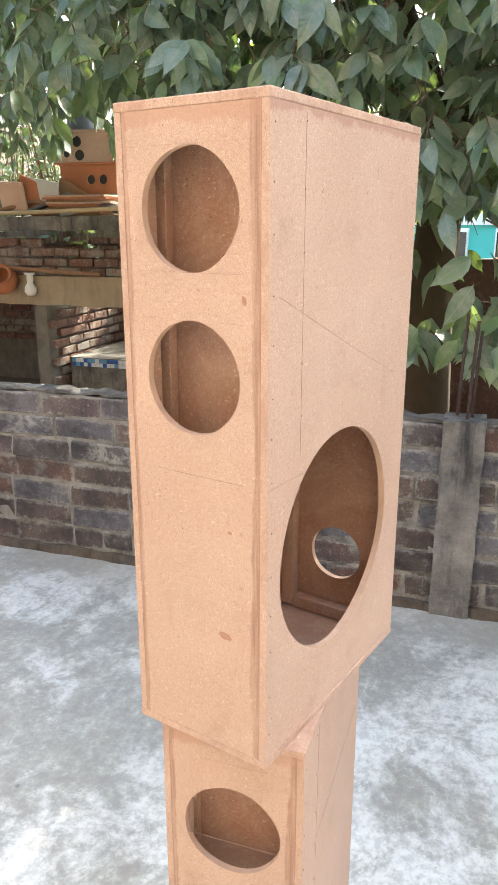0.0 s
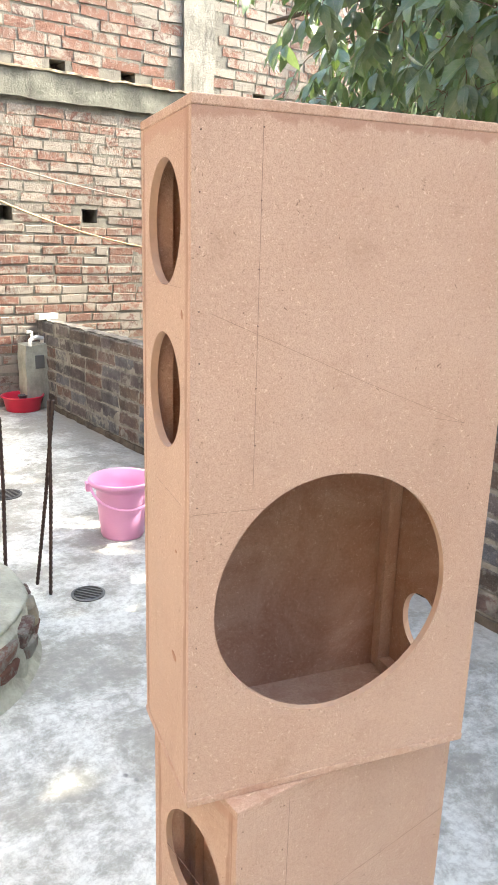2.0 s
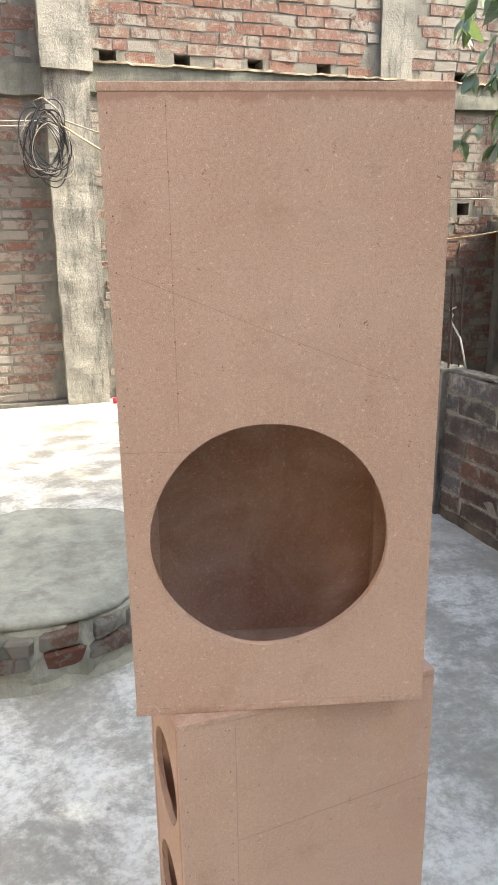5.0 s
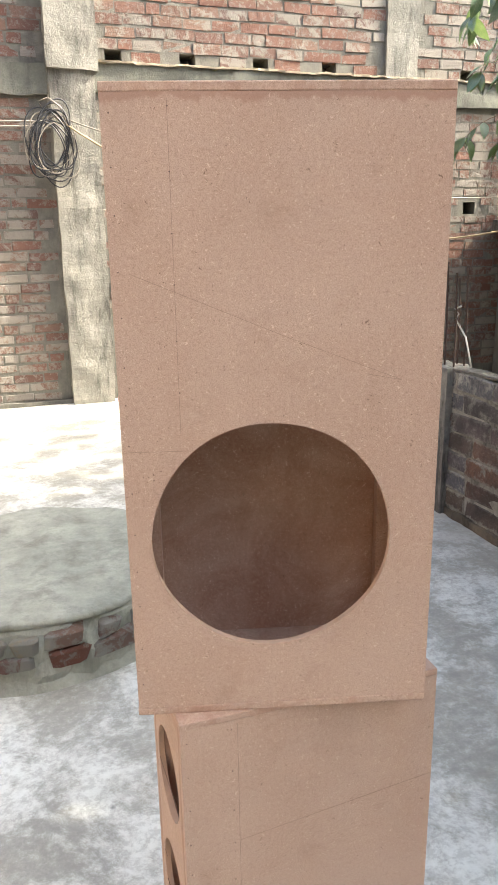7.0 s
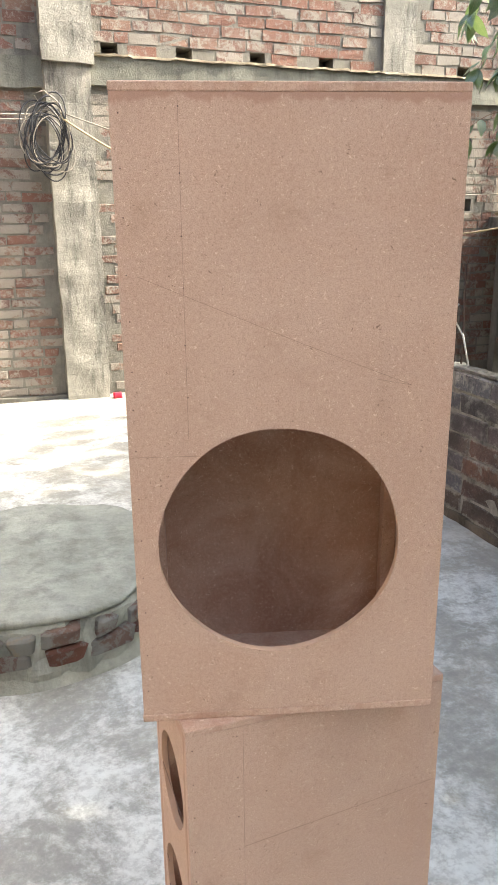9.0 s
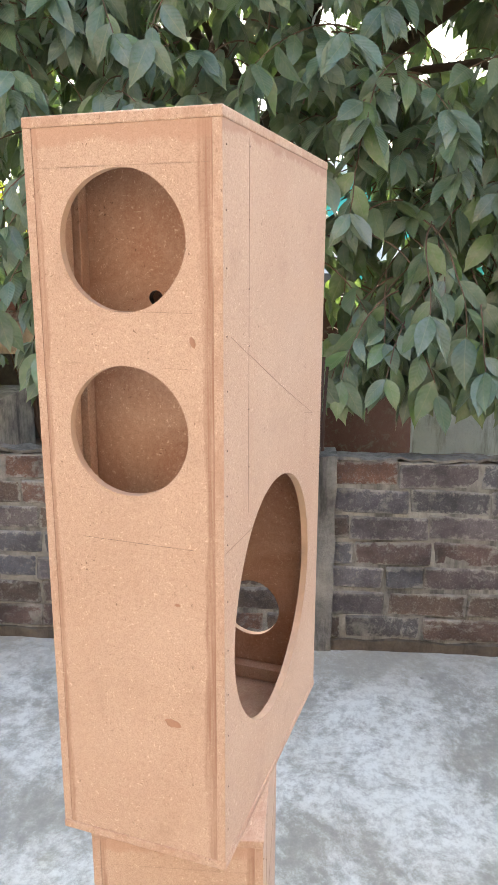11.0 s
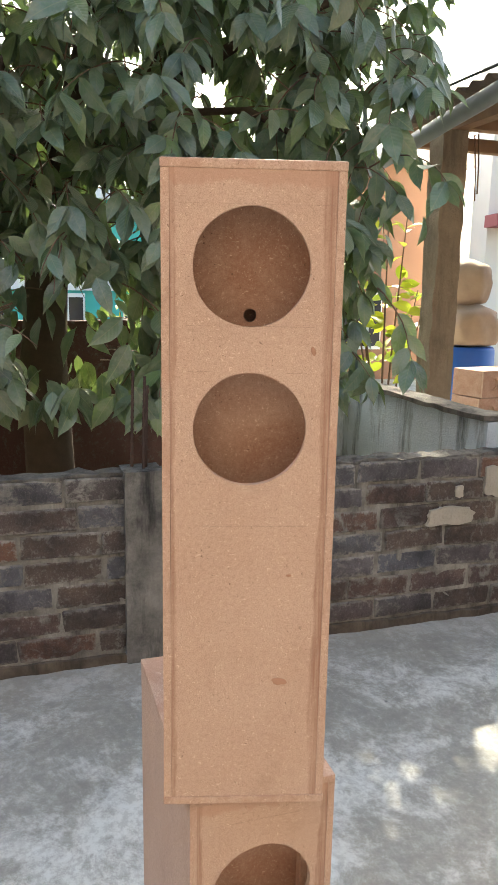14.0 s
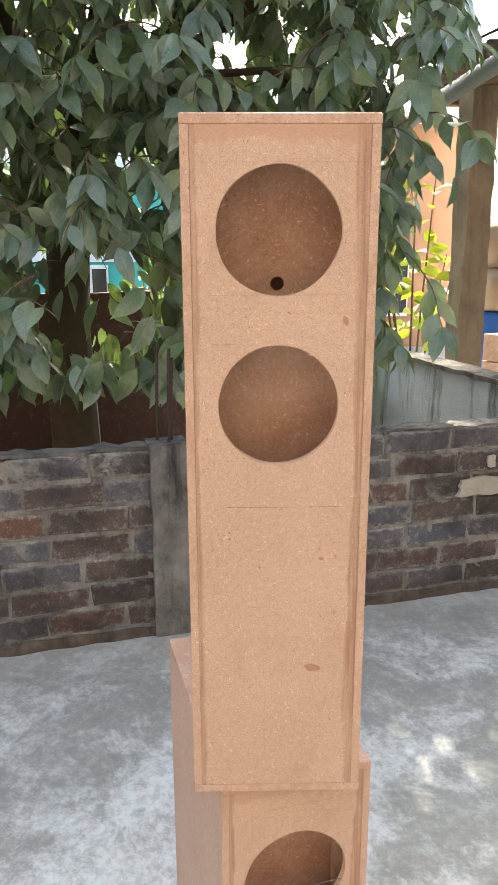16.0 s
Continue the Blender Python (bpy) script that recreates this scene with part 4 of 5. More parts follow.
clay_pot(COURT @ pose(SD - 0.02, 4.62, 0.98, 0, -58, 25), "round terracotta pot lying on the lintel beam")
lamp = thing("bulb", COURT @ pose(SD - 0.05, 4.33, 0.90), "white bulb in a holder on the lintel beam", "lamp")
part("globe", lathe([(0.0, 0.0), (0.035, 0.006), (0.055, 0.04), (0.05, 0.08), (0.028, 0.115), (0.025, 0.13)], 20), M_BULB, lamp, smooth=True)
part("holder", lathe([(0.026, 0.13), (0.03, 0.135), (0.03, 0.185), (0.05, 0.19), (0.05, 0.205), (0.0, 0.205)], 16), M_PVC, lamp)
bm = tube([(SD - 0.08, 3.6, 1.10), (SD - 0.07, 4.8, 1.16)], 0.018, None, 8)
whole("wooden_pole", bm, M_WOOD, COURT, "thin wooden pole lying along the lintel beam", "pole")
cable("cable", [(SD - 0.1, 5.65, 1.5), (SD - 0.12, 5.62, 1.0), (SD - 0.10, 5.55, 0.3), (SD - 0.1, 5.53, -0.3)], 0.012, M_TAUPE, "grey hose hanging from the lean-to roof")
cable("cable", [(SD - 0.02, 5.05, 0.85), (SD - 0.04, 5.12, 0.7), (SD - 0.03, 5.10, 0.2), (SD - 0.03, 5.15, -0.3)], 0.012, simple("yellow hose", (0.5, 0.36, 0.05), 0.5), "yellow hose hanging at the lean-to post")
cable("cable", [(0.10, 2.93, 0.80), (0.09, 2.98, 0.95), (0.07, 3.05, 1.04), (0.06, 3.01, 1.07), (0.07, 3.06, 1.09), (0.065, 3.00, 1.11)], 0.005, M_PVC, "white wire twisted round the steel bars")
cable("cable", sagging((SD - 0.1, 6.5, 1.61), (SD - 0.1, 3.0, 1.66), 0.03), 0.02, M_YELLOW, "bamboo pole and cable along the roof edge")


def junk():
    r = random.Random(21)
    base = 1.60
    specs = [("board_offcut", M_BOARD, (0.02, 0.32, 0.30), 4.22, 0.10, 35), ("board_offcut", M_CLAY, (0.02, 0.34, 0.30), 4.36, 0.08, 50), ("board_offcut", M_MDF, (0.02, 0.30, 0.28), 4.48, 0.05, 28),
             ("board_offcut", M_WOOD, (0.02, 0.26, 0.3), 4.10, 0.12, 60)]
    for name, mat, (a, b, c), s, d, tilt in specs:
        bm = box(-a / 2, a / 2, -b / 2, b / 2, 0, c, None, 0.002)
        whole(name, bm, mat, COURT @ pose(SD + d, s, base, 0, -14, tilt - 40) @ pose(0, 0, 0, tilt - 25), "board offcut leaning in the pile on the slab roof", "board", "offcuts on the lean-to roof")
    for i in range(9):
        bm = box(-0.15, 0.15, -0.26 - r.uniform(0, 0.1), 0.22 + r.uniform(0, 0.12), 0, 0.016, None, 0.002)
        whole("plank", bm, [M_WOOD, M_CLAY, M_MDF_EDGE, M_RIM][i % 3], COURT @ pose(SD + 0.15, 3.88 + r.uniform(-0.03, 0.03), base - 0.01 + i * 0.019, 0, 0, r.uniform(-6, 6)), "thin plank in a stack on the slab roof", "plank", "plank stack")
    for i, (s, z, mat) in enumerate(((3.86, 1.772, M_CLAY), (3.90, 2.036, M_MDF))):
        th = thing("hollow_block", COURT @ pose(SD + 0.25, s, z, 0, 0, 8 * i), "hollow board box with four round holes on the junk pile", "box", "boxes on the lean-to roof")
        mats = [mat, M_MDF_EDGE, M_RIM]
        part("front", slab(0.55, 0.24, 0.015, [(0.12, 0.16, 0.035), (0.22, 0.17, 0.045), (0.12, 0.07, 0.03), (0.24, 0.06, 0.045)] if i else [(0.30, 0.12, 0.04), (0.42, 0.12, 0.04)]), mats, th, "", pose(0, 0.27, 0, 0, 0, -90))
        # solid black filling paints the dark inside behind the holes
        part("body", box(0.016, 0.24, -0.28, 0.27, 0, 0.24), M_WIRE, th)
        part("top", box(-0.03, 0.26, -0.33, 0.31, 0.242, 0.262, None, 0.003), mat, th)
    for k, (s, mat) in enumerate(((3.55, M_BOARD), (4.3, M_WOOD), (3.95, M_IRON))):
        bm = tube([(SD + 0.02, s - 0.5, 1.62), (SD + 0.06, s, 1.66 + 0.05 * k), (SD + 0.0, s + 0.45, 1.60)], 0.022, None, 8)
        whole("pole", bm, mat, COURT, "stray pole lying on the slab roof", "pole", "poles on the lean-to roof")
    th = rough_box(SD + 0.3, SD + 0.52, 3.86, 4.06, 2.285, 2.42, 0.05, 0.03, 61)
    whole("plastic_bag", th, simple("grey blue plastic", (0.16, 0.2, 0.27), 0.5), COURT, "crumpled grey blue plastic bag on the junk pile", "bag", smooth=True)


junk()

# ---- yard behind: whitewashed wall, shelter, drum, houses ----
white_wall = thing("wall_whitewashed", COURT, "mouldy whitewashed partition wall with worn coping", "wall", kind="structure")
part("body", rough_box(0.13, 1.80, -1.38, -1.26, -0.35, 0.925, 0.07, 0.012, 71, 4.0), M_WHITEWALL, white_wall)
part("coping", rough_box(0.12, 1.82, -1.40, -1.24, 0.92, 0.945, 0.05, 0.012, 72, 7.0), M_LOWCAP, white_wall, "worn cement coping")
part("body", rough_box(1.72, 1.84, -1.26, -0.2, -0.35, 0.93, 0.07, 0.02, 73, 4.0), M_WHITEWALL, white_wall)
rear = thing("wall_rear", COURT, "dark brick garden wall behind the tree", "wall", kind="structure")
part("body", rough_box(2.45, 2.6, -0.5, 2.3, -0.35, 1.30, 0.12, 0.012, 75, 3.0), brick_mat("very dark brick", [(0.06, 0.03, 0.025), (0.10, 0.05, 0.04), (0.05, 0.035, 0.03)], (0.09, 0.08, 0.07), 0.2), rear)
yard = bmesh.new()
box(1.9, 12, -9.0, -0.6, -0.34, 0.16, yard)
whole("yard_floor", yard, M_STAGE, COURT, "raised cement floor of the next yard", "floor", kind="structure")


def at_view(px, dist, z=0.0):
    """A place in the next yard, fitted to the camera's view by picture offset and distance."""
    a = radians(-2.1) - math.atan(px)
    return Vector((-0.815 + dist * math.cos(a) / math.cos(math.atan(px)), 0.133 + dist * math.sin(a) / math.cos(math.atan(px)), z))


shelter = thing("shelter", COURT, "open shelter with a concrete post and corrugated sheet roof", "shelter")
YAW = math.degrees(math.atan2(COURT[1][0], COURT[0][0]))
M_TANPOST = old_concrete("tan cement post", (0.24, 0.185, 0.13), (0.36, 0.285, 0.20), (0.10, 0.08, 0.06), 0.6)
part("post", rough_box(1.38, 1.54, -1.865, -1.69, 0.16, 2.52, 0.04, 0.012, 81, 7.0), M_TANPOST, shelter, "cement post")
roof = bmesh.new()
nx, ny = 220, 6
grid = [[roof.verts.new((i / nx * 2.2, -j / ny * 3.6, 0.024 * math.sin(i / nx * 2.2 / 0.146 * 2 * math.pi) + j / ny * 0.30)) for j in range(ny + 1)] for i in range(nx + 1)]
for i in range(nx):
    for j in range(ny):
        roof.faces.new((grid[i][j], grid[i][j + 1], grid[i + 1][j + 1], grid[i + 1][j]))
bmesh.ops.solidify(roof, geom=roof.faces[:], thickness=0.010)
part("roof_sheet", roof, M_SHEET, shelter, "corrugated cement sheet", pose(0.1, -1.62, 2.67), True)
part("rafter", box(0.15, 2.25, -1.86, -1.77, 2.52, 2.62, None, 0.004), M_WOOD, shelter, "timber rafter")
for d in (0.6, 1.47, 2.1):
    part("rafter", box(d - 0.04, d + 0.04, -5.0, -1.87, 2.54, 2.63, None, 0.004), M_WOOD, shelter, "timber rafter")
bm = tube([(2.1, -1.53, 2.36), (1.59, -1.54, 2.43), (1.1, -1.55, 2.50), (0.58, -1.56, 2.565), (-0.3, -1.58, 2.66)], 0.05, None, 14)
whole("gutter_pipe", bm, M_GREYPIPE, COURT, "grey plastic pipe slung under the roof edge", "pipe", smooth=True)
cable("cable", [(1.9, -1.56, 2.70), (1.0, -1.58, 2.70), (0.4, -1.58, 2.69), (-0.4, -1.60, 2.72)], 0.008, M_WIRE, "black cable along the shelter roof")
for k, (d, e, z0, z1, mt) in enumerate(((1.40, -0.05, 2.5, 2.10, M_WOOD), (1.36, -0.03, 2.5, 2.14, M_WOOD), (0.98, 0.06, 2.5, 2.22, M_LABEL), (0.94, 0.05, 2.5, 2.26, M_LABEL))):
    cable("string", [(d, -1.92, z0), (d + e * 0.3, -1.93, (z0 + z1) / 2), (d + e, -1.92, z1)], 0.005, mt, "frayed string hanging from the rafter")

dp = at_view(0.302, 6.7, 0.16)
drum = thing("barrel", pose(dp.x, dp.y, 0.16), "blue plastic barrel with sacks on top", "barrel")
part("body", lathe([(0.0, 0.0), (0.26, 0.0), (0.28, 0.02), (0.285, 0.25), (0.295, 0.27), (0.285, 0.29), (0.285, 0.60), (0.295, 0.62), (0.285, 0.64), (0.28, 0.88), (0.265, 0.91), (0.24, 0.915), (0.0, 0.90)], 36), M_BLUEPL, drum, smooth=True)


def sack(m, w, h, seed, label):
    bm = bmesh.new()
    bmesh.ops.create_icosphere(bm, subdivisions=4, radius=1.0)
    for v in bm.verts:
        p = v.co.copy()
        k = 1 + 0.10 * noise.noise(p * 1.6 + Vector((seed, 0, 0))) + 0.05 * noise.noise(p * 4 + Vector((seed, 3, 0)))
        fold = 0.03 * math.sin(9 * math.atan2(p.y, p.x) + 3 * p.z)
        sq = max(abs(p.x), abs(p.y), abs(p.z)) ** 0.45
        z = (p.z / sq if p.z < 0 else p.z) * h / 2
        v.co = Vector((p.x / sq * w * 0.5 * (k + fold), p.y / sq * w * 0.42 * (k + fold), max(-h / 2, z * k) + h / 2))
    return whole("sack", bm, M_SACK, m, label, "sack", "sacks on the barrel", smooth=True)


sack(pose(dp.x, dp.y, 1.06, 0, 0, 20), 0.60, 0.40, 1.0, "dusty brown woven sack slumped on the barrel")
sack(pose(dp.x + 0.02, dp.y + 0.02, 1.42, 0, 0, 60), 0.46, 0.42, 7.0, "dusty brown tied sack on another sack")
bp = at_view(0.338, 5.6, 0.16)
for i in range(4):
    th = thing("small_cabinet", pose(bp.x, bp.y, 0.16 + i * 0.205, 0, 0, YAW - 90 + 8 + (i % 2) * 4), "small fibreboard speaker box with three round holes", "speaker cabinet", "small boxes stacked in the yard")
    # the darker red board colour paints the shade these boxes stand in
    part("front_panel", slab(0.55, 0.20, 0.014, [(0.11, 0.1, 0.045), (0.27, 0.1, 0.06), (0.43, 0.1, 0.045)]), [M_MDF_GLUE_SHADE, M_MDF_EDGE, M_RIM], th, "", pose(-0.2, -0.15, 0))
    part("body", box(-0.2, 0.35, -0.135, 0.15, 0.001, 0.199, None, 0.002), M_MDF_GLUE_SHADE, th)


def house(name, m, w, h, depth, wall, label, wins, band=None):
    th = thing(name, m, label, "house")
    part("wall", box(0, depth, -w / 2, w / 2, -0.5, h), wall, th)
    part("roof", box(-0.3, depth + 0.1, -w / 2 - 0.2, w / 2 + 0.2, h, h + 0.18), M_WHITEP, th)
    if band:
        part("ledge", box(-0.35, 0, -w / 2 - 0.05, w / 2 + 0.05, band, band + 0.16), M_MAROON, th, "maroon sun ledge")
    for y, z, ww, hh in wins:
        win = part("window", box(-0.05, 0.002, y - ww / 2, y + ww / 2, z - hh / 2, z + hh / 2), M_WHITEP, th, "white window frame")
        for k in range(3):
            yy = y - ww / 2 + ww * (k + 0.5) / 3
            part("pane", box(-0.062, -0.052, yy - ww / 7.5, yy + ww / 7.5, z - hh * 0.44, z + hh * 0.44), M_DARKPANE, win)
    return th


# kept half a metre deep so its side stays out of the camera's view
hp = at_view(0.545, 11.0)
house("house", pose(hp.x, hp.y, 0, 0, 0, YAW - 8), 5.2, 6.0, 0.5, M_CREAM, "cream painted house with a maroon ledge", [], 2.45)
hp = at_view(-0.22, 13.0)
house("house", pose(hp.x, hp.y, 0, 0, 0, YAW - 14), 6.0, 3.0, 5, M_TEAL, "turquoise and white house seen through the tree", [(0.25, 0.9, 0.9, 1.1), (-1.3, 0.9, 0.9, 1.1), (1.6, 0.9, 0.9, 1.1)])
bm = box(-0.06, -0.005, -2.9, 2.9, 1.5, 1.95)
hp2 = pose(hp.x, hp.y, 0, 0, 0, YAW - 14)
whole("balcony_band", bm, M_WHITEP, hp2, "white band across the turquoise house", "ledge", kind="structure")
hp = at_view(0.185, 12.0)
house("house", pose(hp.x, hp.y, 0, 0, 0, YAW - 4), 2.6, 3.5, 4, M_PEACH, "peach painted house beyond the shelter", [(0.3, 1.1, 0.7, 0.9)])


# ---- tree ----
LEAF_ROWS = ((0.0, 0.03), (0.05, 0.05), (0.11, 0.36), (0.25, 0.82), (0.42, 1.0), (0.60, 0.93), (0.76, 0.62), (0.87, 0.27), (0.94, 0.09), (1.0, 0.012))


def leaf_points(L, W, fold, droop, wave=0.0):
    """Rows of left, middle and right points of one leaf along y."""
    pts = []
    for t, w in LEAF_ROWS:
        y = L * t
        z = -droop * L * t * t
        e = W * 0.5 * w
        a, b = wave * L * math.sin(13 * t), wave * L * math.sin(11 * t + 2)
        pts += [(-e, y, z + fold * e + a), (0.0, y, z), (e, y, z + fold * e + b)]
    return pts


LEAF_FACES = [(3 * i + a, 3 * i + a + 1, 3 * i + a + 4, 3 * i + a + 3) for i in range(len(LEAF_ROWS) - 1) for a in (0, 1)]
LEAF_UV = [(x, t) for t, w in LEAF_ROWS for x in (0.5 - 0.5 * w, 0.5, 0.5 + 0.5 * w)]


def leaf_mesh(name, all_pts, mat):
    """A mesh of one or many leaves."""
    n = len(all_pts[0])
    verts = [p for pts in all_pts for p in pts]
    faces = [tuple(i * n + k for k in f) for i in range(len(all_pts)) for f in LEAF_FACES]
    me = bpy.data.meshes.new(name)
    me.from_pydata(verts, [], faces)
    uv = me.uv_layers.new(name="UVMap")
    data = np.array([LEAF_UV[k] for f in LEAF_FACES for k in f] * len(all_pts), dtype=np.float32)
    uv.data.foreach_set("uv", data.ravel())
    me.polygons.foreach_set("use_smooth", [True] * len(me.polygons))
    me.materials.append(mat)
    return me


def lowest(s, d=0.0):
    """How far down the foliage hangs along the wall."""
    xs = (-2.6, -1.7, -1.45, -1.3, -1.15, -0.97, -0.82, -0.5, 0.2, 1.5, 1.75, 2.0, 2.12, 2.2, 2.78, 4.4)
    zs = (3.2, 2.9, 2.6, 2.30, 1.90, 1.50, 1.04, 0.93, 0.93, 0.90, 1.30, 1.48, 1.55, 1.98, 2.42, 2.62)
    z = float(np.interp(s, xs, zs))
    return min(z, 1.52) if d > 1.3 and s > 2.95 else z


def leaf_pose(p, way, rr):
    """A leaf at p that points along way, its upper face turned outwards."""
    way = way.normalized()
    up = Vector((rr.uniform(-0.9, 0.3), rr.uniform(-0.6, 0.6), rr.uniform(0.2, 1.0)))
    side = way.cross(up)
    if side.length < 0.05:
        side = Vector((0, 1, 0))
    side.normalize()
    nrm = side.cross(way).normalized()
    m = Matrix((side, way, nrm)).transposed().to_4x4()
    m.translation = p
    return m


def tree():
    th = thing("tree", COURT, "broad-leaved tree with long drooping dusty leaves", "tree")
    rr = random.Random(77)
    trunk = bmesh.new()
    tube([(1.62, 0.72, -0.4), (1.60, 0.70, 0.4), (1.55, 0.72, 1.1), (1.5, 0.68, 1.7), (1.48, 0.62, 2.3)], 0.15, trunk, 14, 0.11)
    for v in trunk.verts:
        v.co += noise.noise_vector(v.co * 5) * 0.02
    part("trunk", trunk, M_BARK, th, "knotty grey trunk", smooth=True)
    root = Vector((1.5, 0.66, 2.0))
    tips = []
    for k, e in enumerate(((0.7, -1.2, 3.0), (1.9, -1.6, 3.8), (0.4, 0.2, 3.3), (0.6, 1.6, 2.9), (0.9, 3.0, 3.1), (2.2, 2.6, 3.7), (2.4, 0.4, 4.1), (-0.3, -0.4, 4.0), (-0.2, 1.8, 4.0), (0.75, 4.2, 2.9), (0.5, 0.9, 2.3), (0.6, -0.5, 2.2), (3.2, -2.6, 5.2))):
        e = Vector(e)
        mid = root.lerp(e, 0.5) + Vector((rr.uniform(-0.15, 0.15), rr.uniform(-0.15, 0.15), 0.30))
        pts = [root, root.lerp(mid, 0.5) + Vector((0, 0, 0.08)), mid, mid.lerp(e, 0.5) + Vector((0, 0, 0.08)), e]
        part("limb", tube(pts, 0.05 if k < 9 else 0.03, None, 8, 0.012), M_BARK, th, smooth=True)
        tips += pts[1:]
    twigs = bmesh.new()
    spots = []
    LIGHT = COURT.to_3x3().inverted() @ TO_SUN
    # where spots of sun reach the court floor
    GAPS = [Vector(g) for g in ((-0.62, -0.25, 0), (-0.80, -0.62, 0), (-1.08, -0.20, 0), (-1.15, -0.55, 0),
                                (-1.35, 1.30, 0), (-1.75, 1.62, 0), (-1.1, 1.85, 0))]

    def add_leaf(p, way, L):
        tip = p + way * L
        # a low opening fitted to the camera's view, and gaps cut for sun spots
        if (0.36 < p.y < 0.86 and 1.14 < p.z < 1.60 or 0.36 < tip.y < 0.86 and 1.14 < tip.z < 1.52) and rr.random() < 0.94:
            return
        if tip.z < lowest(p.y, p.x) - 0.04:
            return
        for g in GAPS:
            for q in (p, p.lerp(tip, 0.5), tip):
                if q.z > 2.2 and ((q - g) - LIGHT * (q - g).dot(LIGHT)).length < 0.085:
                    return
        spots.append((p.copy(), way.normalized(), L))

    def twig(base, heading, length, droop):
        """A drooping twig, bare at first, with leaves to both sides and a whorl at its end."""
        p, way, pts = base.copy(), heading.normalized(), [base.copy()]
        steps = max(4, int(length / 0.055))
        flip, had = 1, len(spots)
        for i in range(steps):
            way = (way + Vector((rr.uniform(-0.12, 0.12), rr.uniform(-0.12, 0.12), -droop * 0.15))).normalized()
            p = p + way * (length / steps)
            if p.z < lowest(p.y, p.x) + 0.10:
                break
            pts.append(p.copy())
            if i < steps * 0.25:
                continue
            flip = -flip
            side = way.cross(Vector((rr.uniform(-0.4, 0.4), rr.uniform(-0.4, 0.4), 1.0)))
            side = side.normalized() * flip if side.length > 0.1 else Vector((0, flip, 0))
            lw = way * rr.uniform(0.25, 0.7) + side * rr.uniform(0.45, 1.0) + Vector((-0.1, 0, -rr.uniform(0.25, 1.15)))
            add_leaf(p, lw.normalized(), rr.uniform(0.115, 0.20))
        mid = pts[len(pts) // 2]
        if len(pts) > 2 and len(spots) > had + 1 and not (0.30 < mid.y < 0.92 and 1.1 < mid.z < 1.65):
            tube(pts, 0.0042, twigs, 5, 0.002)
            turn = rr.uniform(0, 6.28)
            for k in range(4):
                a = turn + k * 1.6 + rr.uniform(-0.3, 0.3)
                lw = way * 0.5 + Vector((0.85 * math.cos(a), 0.85 * math.sin(a), -rr.uniform(0.35, 0.95)))
                add_leaf(pts[-1], lw.normalized(), rr.uniform(0.125, 0.21))

    # the curtain over the wall, thick behind, its end cut to fit the view
    made = 0
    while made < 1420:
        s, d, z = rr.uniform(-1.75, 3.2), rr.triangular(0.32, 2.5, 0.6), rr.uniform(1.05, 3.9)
        # the crown's end is cut along the camera's line of sight
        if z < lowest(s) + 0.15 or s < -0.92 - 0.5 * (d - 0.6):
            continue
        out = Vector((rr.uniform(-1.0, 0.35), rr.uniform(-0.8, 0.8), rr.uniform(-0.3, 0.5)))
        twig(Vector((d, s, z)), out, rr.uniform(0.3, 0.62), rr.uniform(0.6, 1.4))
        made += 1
    # the low sprays along the wall's top
    for _ in range(80):
        s = rr.uniform(-0.45, 1.6)
        twig(Vector((rr.uniform(0.3, 0.9), s, rr.uniform(1.25, 1.7))), Vector((-0.4, rr.uniform(-0.7, 0.7), -0.1)), rr.uniform(0.35, 0.6), 1.2)
    # the branch towards the tall wall
    for _ in range(16):
        s = rr.uniform(2.9, 3.9)
        twig(Vector((rr.uniform(0.45, 1.0), s, rr.uniform(2.95, 3.6))), Vector((rr.uniform(-0.5, 0.3), rr.uniform(-0.2, 0.8), -0.1)), rr.uniform(0.3, 0.5), 1.2)
    # the far side of the crown, extended over the lean-to to shade its junk
    for _ in range(620):
        d = rr.uniform(1.5, 4.8)
        twig(Vector((d, rr.uniform(2.7, 4.9), rr.uniform(2.3 if d < 2.7 else 2.9, 3.9))), Vector((rr.uniform(-1, 0.4), rr.uniform(-0.7, 0.7), rr.uniform(-0.3, 0.3))), rr.uniform(0.3, 0.55), 1.0)
    # a high crown added out of view to keep the sun off the court
    for _ in range(820):
        s, d, z = rr.uniform(-3.2, 3.0), rr.uniform(-0.6, 2.8), rr.uniform(3.7, 5.3)
        if s < -0.8:
            z = rr.uniform(4.5, 5.5)
        twig(Vector((d, s, z)), Vector((rr.uniform(-1, 1), rr.uniform(-1, 1), rr.uniform(-0.2, 0.6))), rr.uniform(0.45, 0.8), 0.8)
    # more unseen twigs added to block a stray sun patch on the floor
    for _ in range(620):
        s, d, z = rr.uniform(-4.4, -0.6), rr.uniform(2.2, 5.0), rr.uniform(5.0, 6.1)
        twig(Vector((d, s, z)), Vector((rr.uniform(-1, 1), rr.uniform(-1, 1), rr.uniform(-0.2, 0.6))), rr.uniform(0.45, 0.8), 0.6)
    part("twig", twigs, M_TWIG, th)["kind"] = "stuff"
    # the leaves nearest to the court are pieces of their own
    near = sorted(range(len(spots)), key=lambda i: spots[i][0].x + 0.35 * abs(spots[i][0].z - 1.9) + 0.2 * abs(spots[i][0].y - 0.6))[:300]
    chosen = set(near)
    shapes = [leaf_mesh("leaf", [leaf_points(1.0, rr.uniform(0.36, 0.47), rr.uniform(0.10, 0.40), rr.uniform(0.08, 0.42), rr.uniform(0.004, 0.014))], M_LEAF) for _ in range(6)]
    rest = []
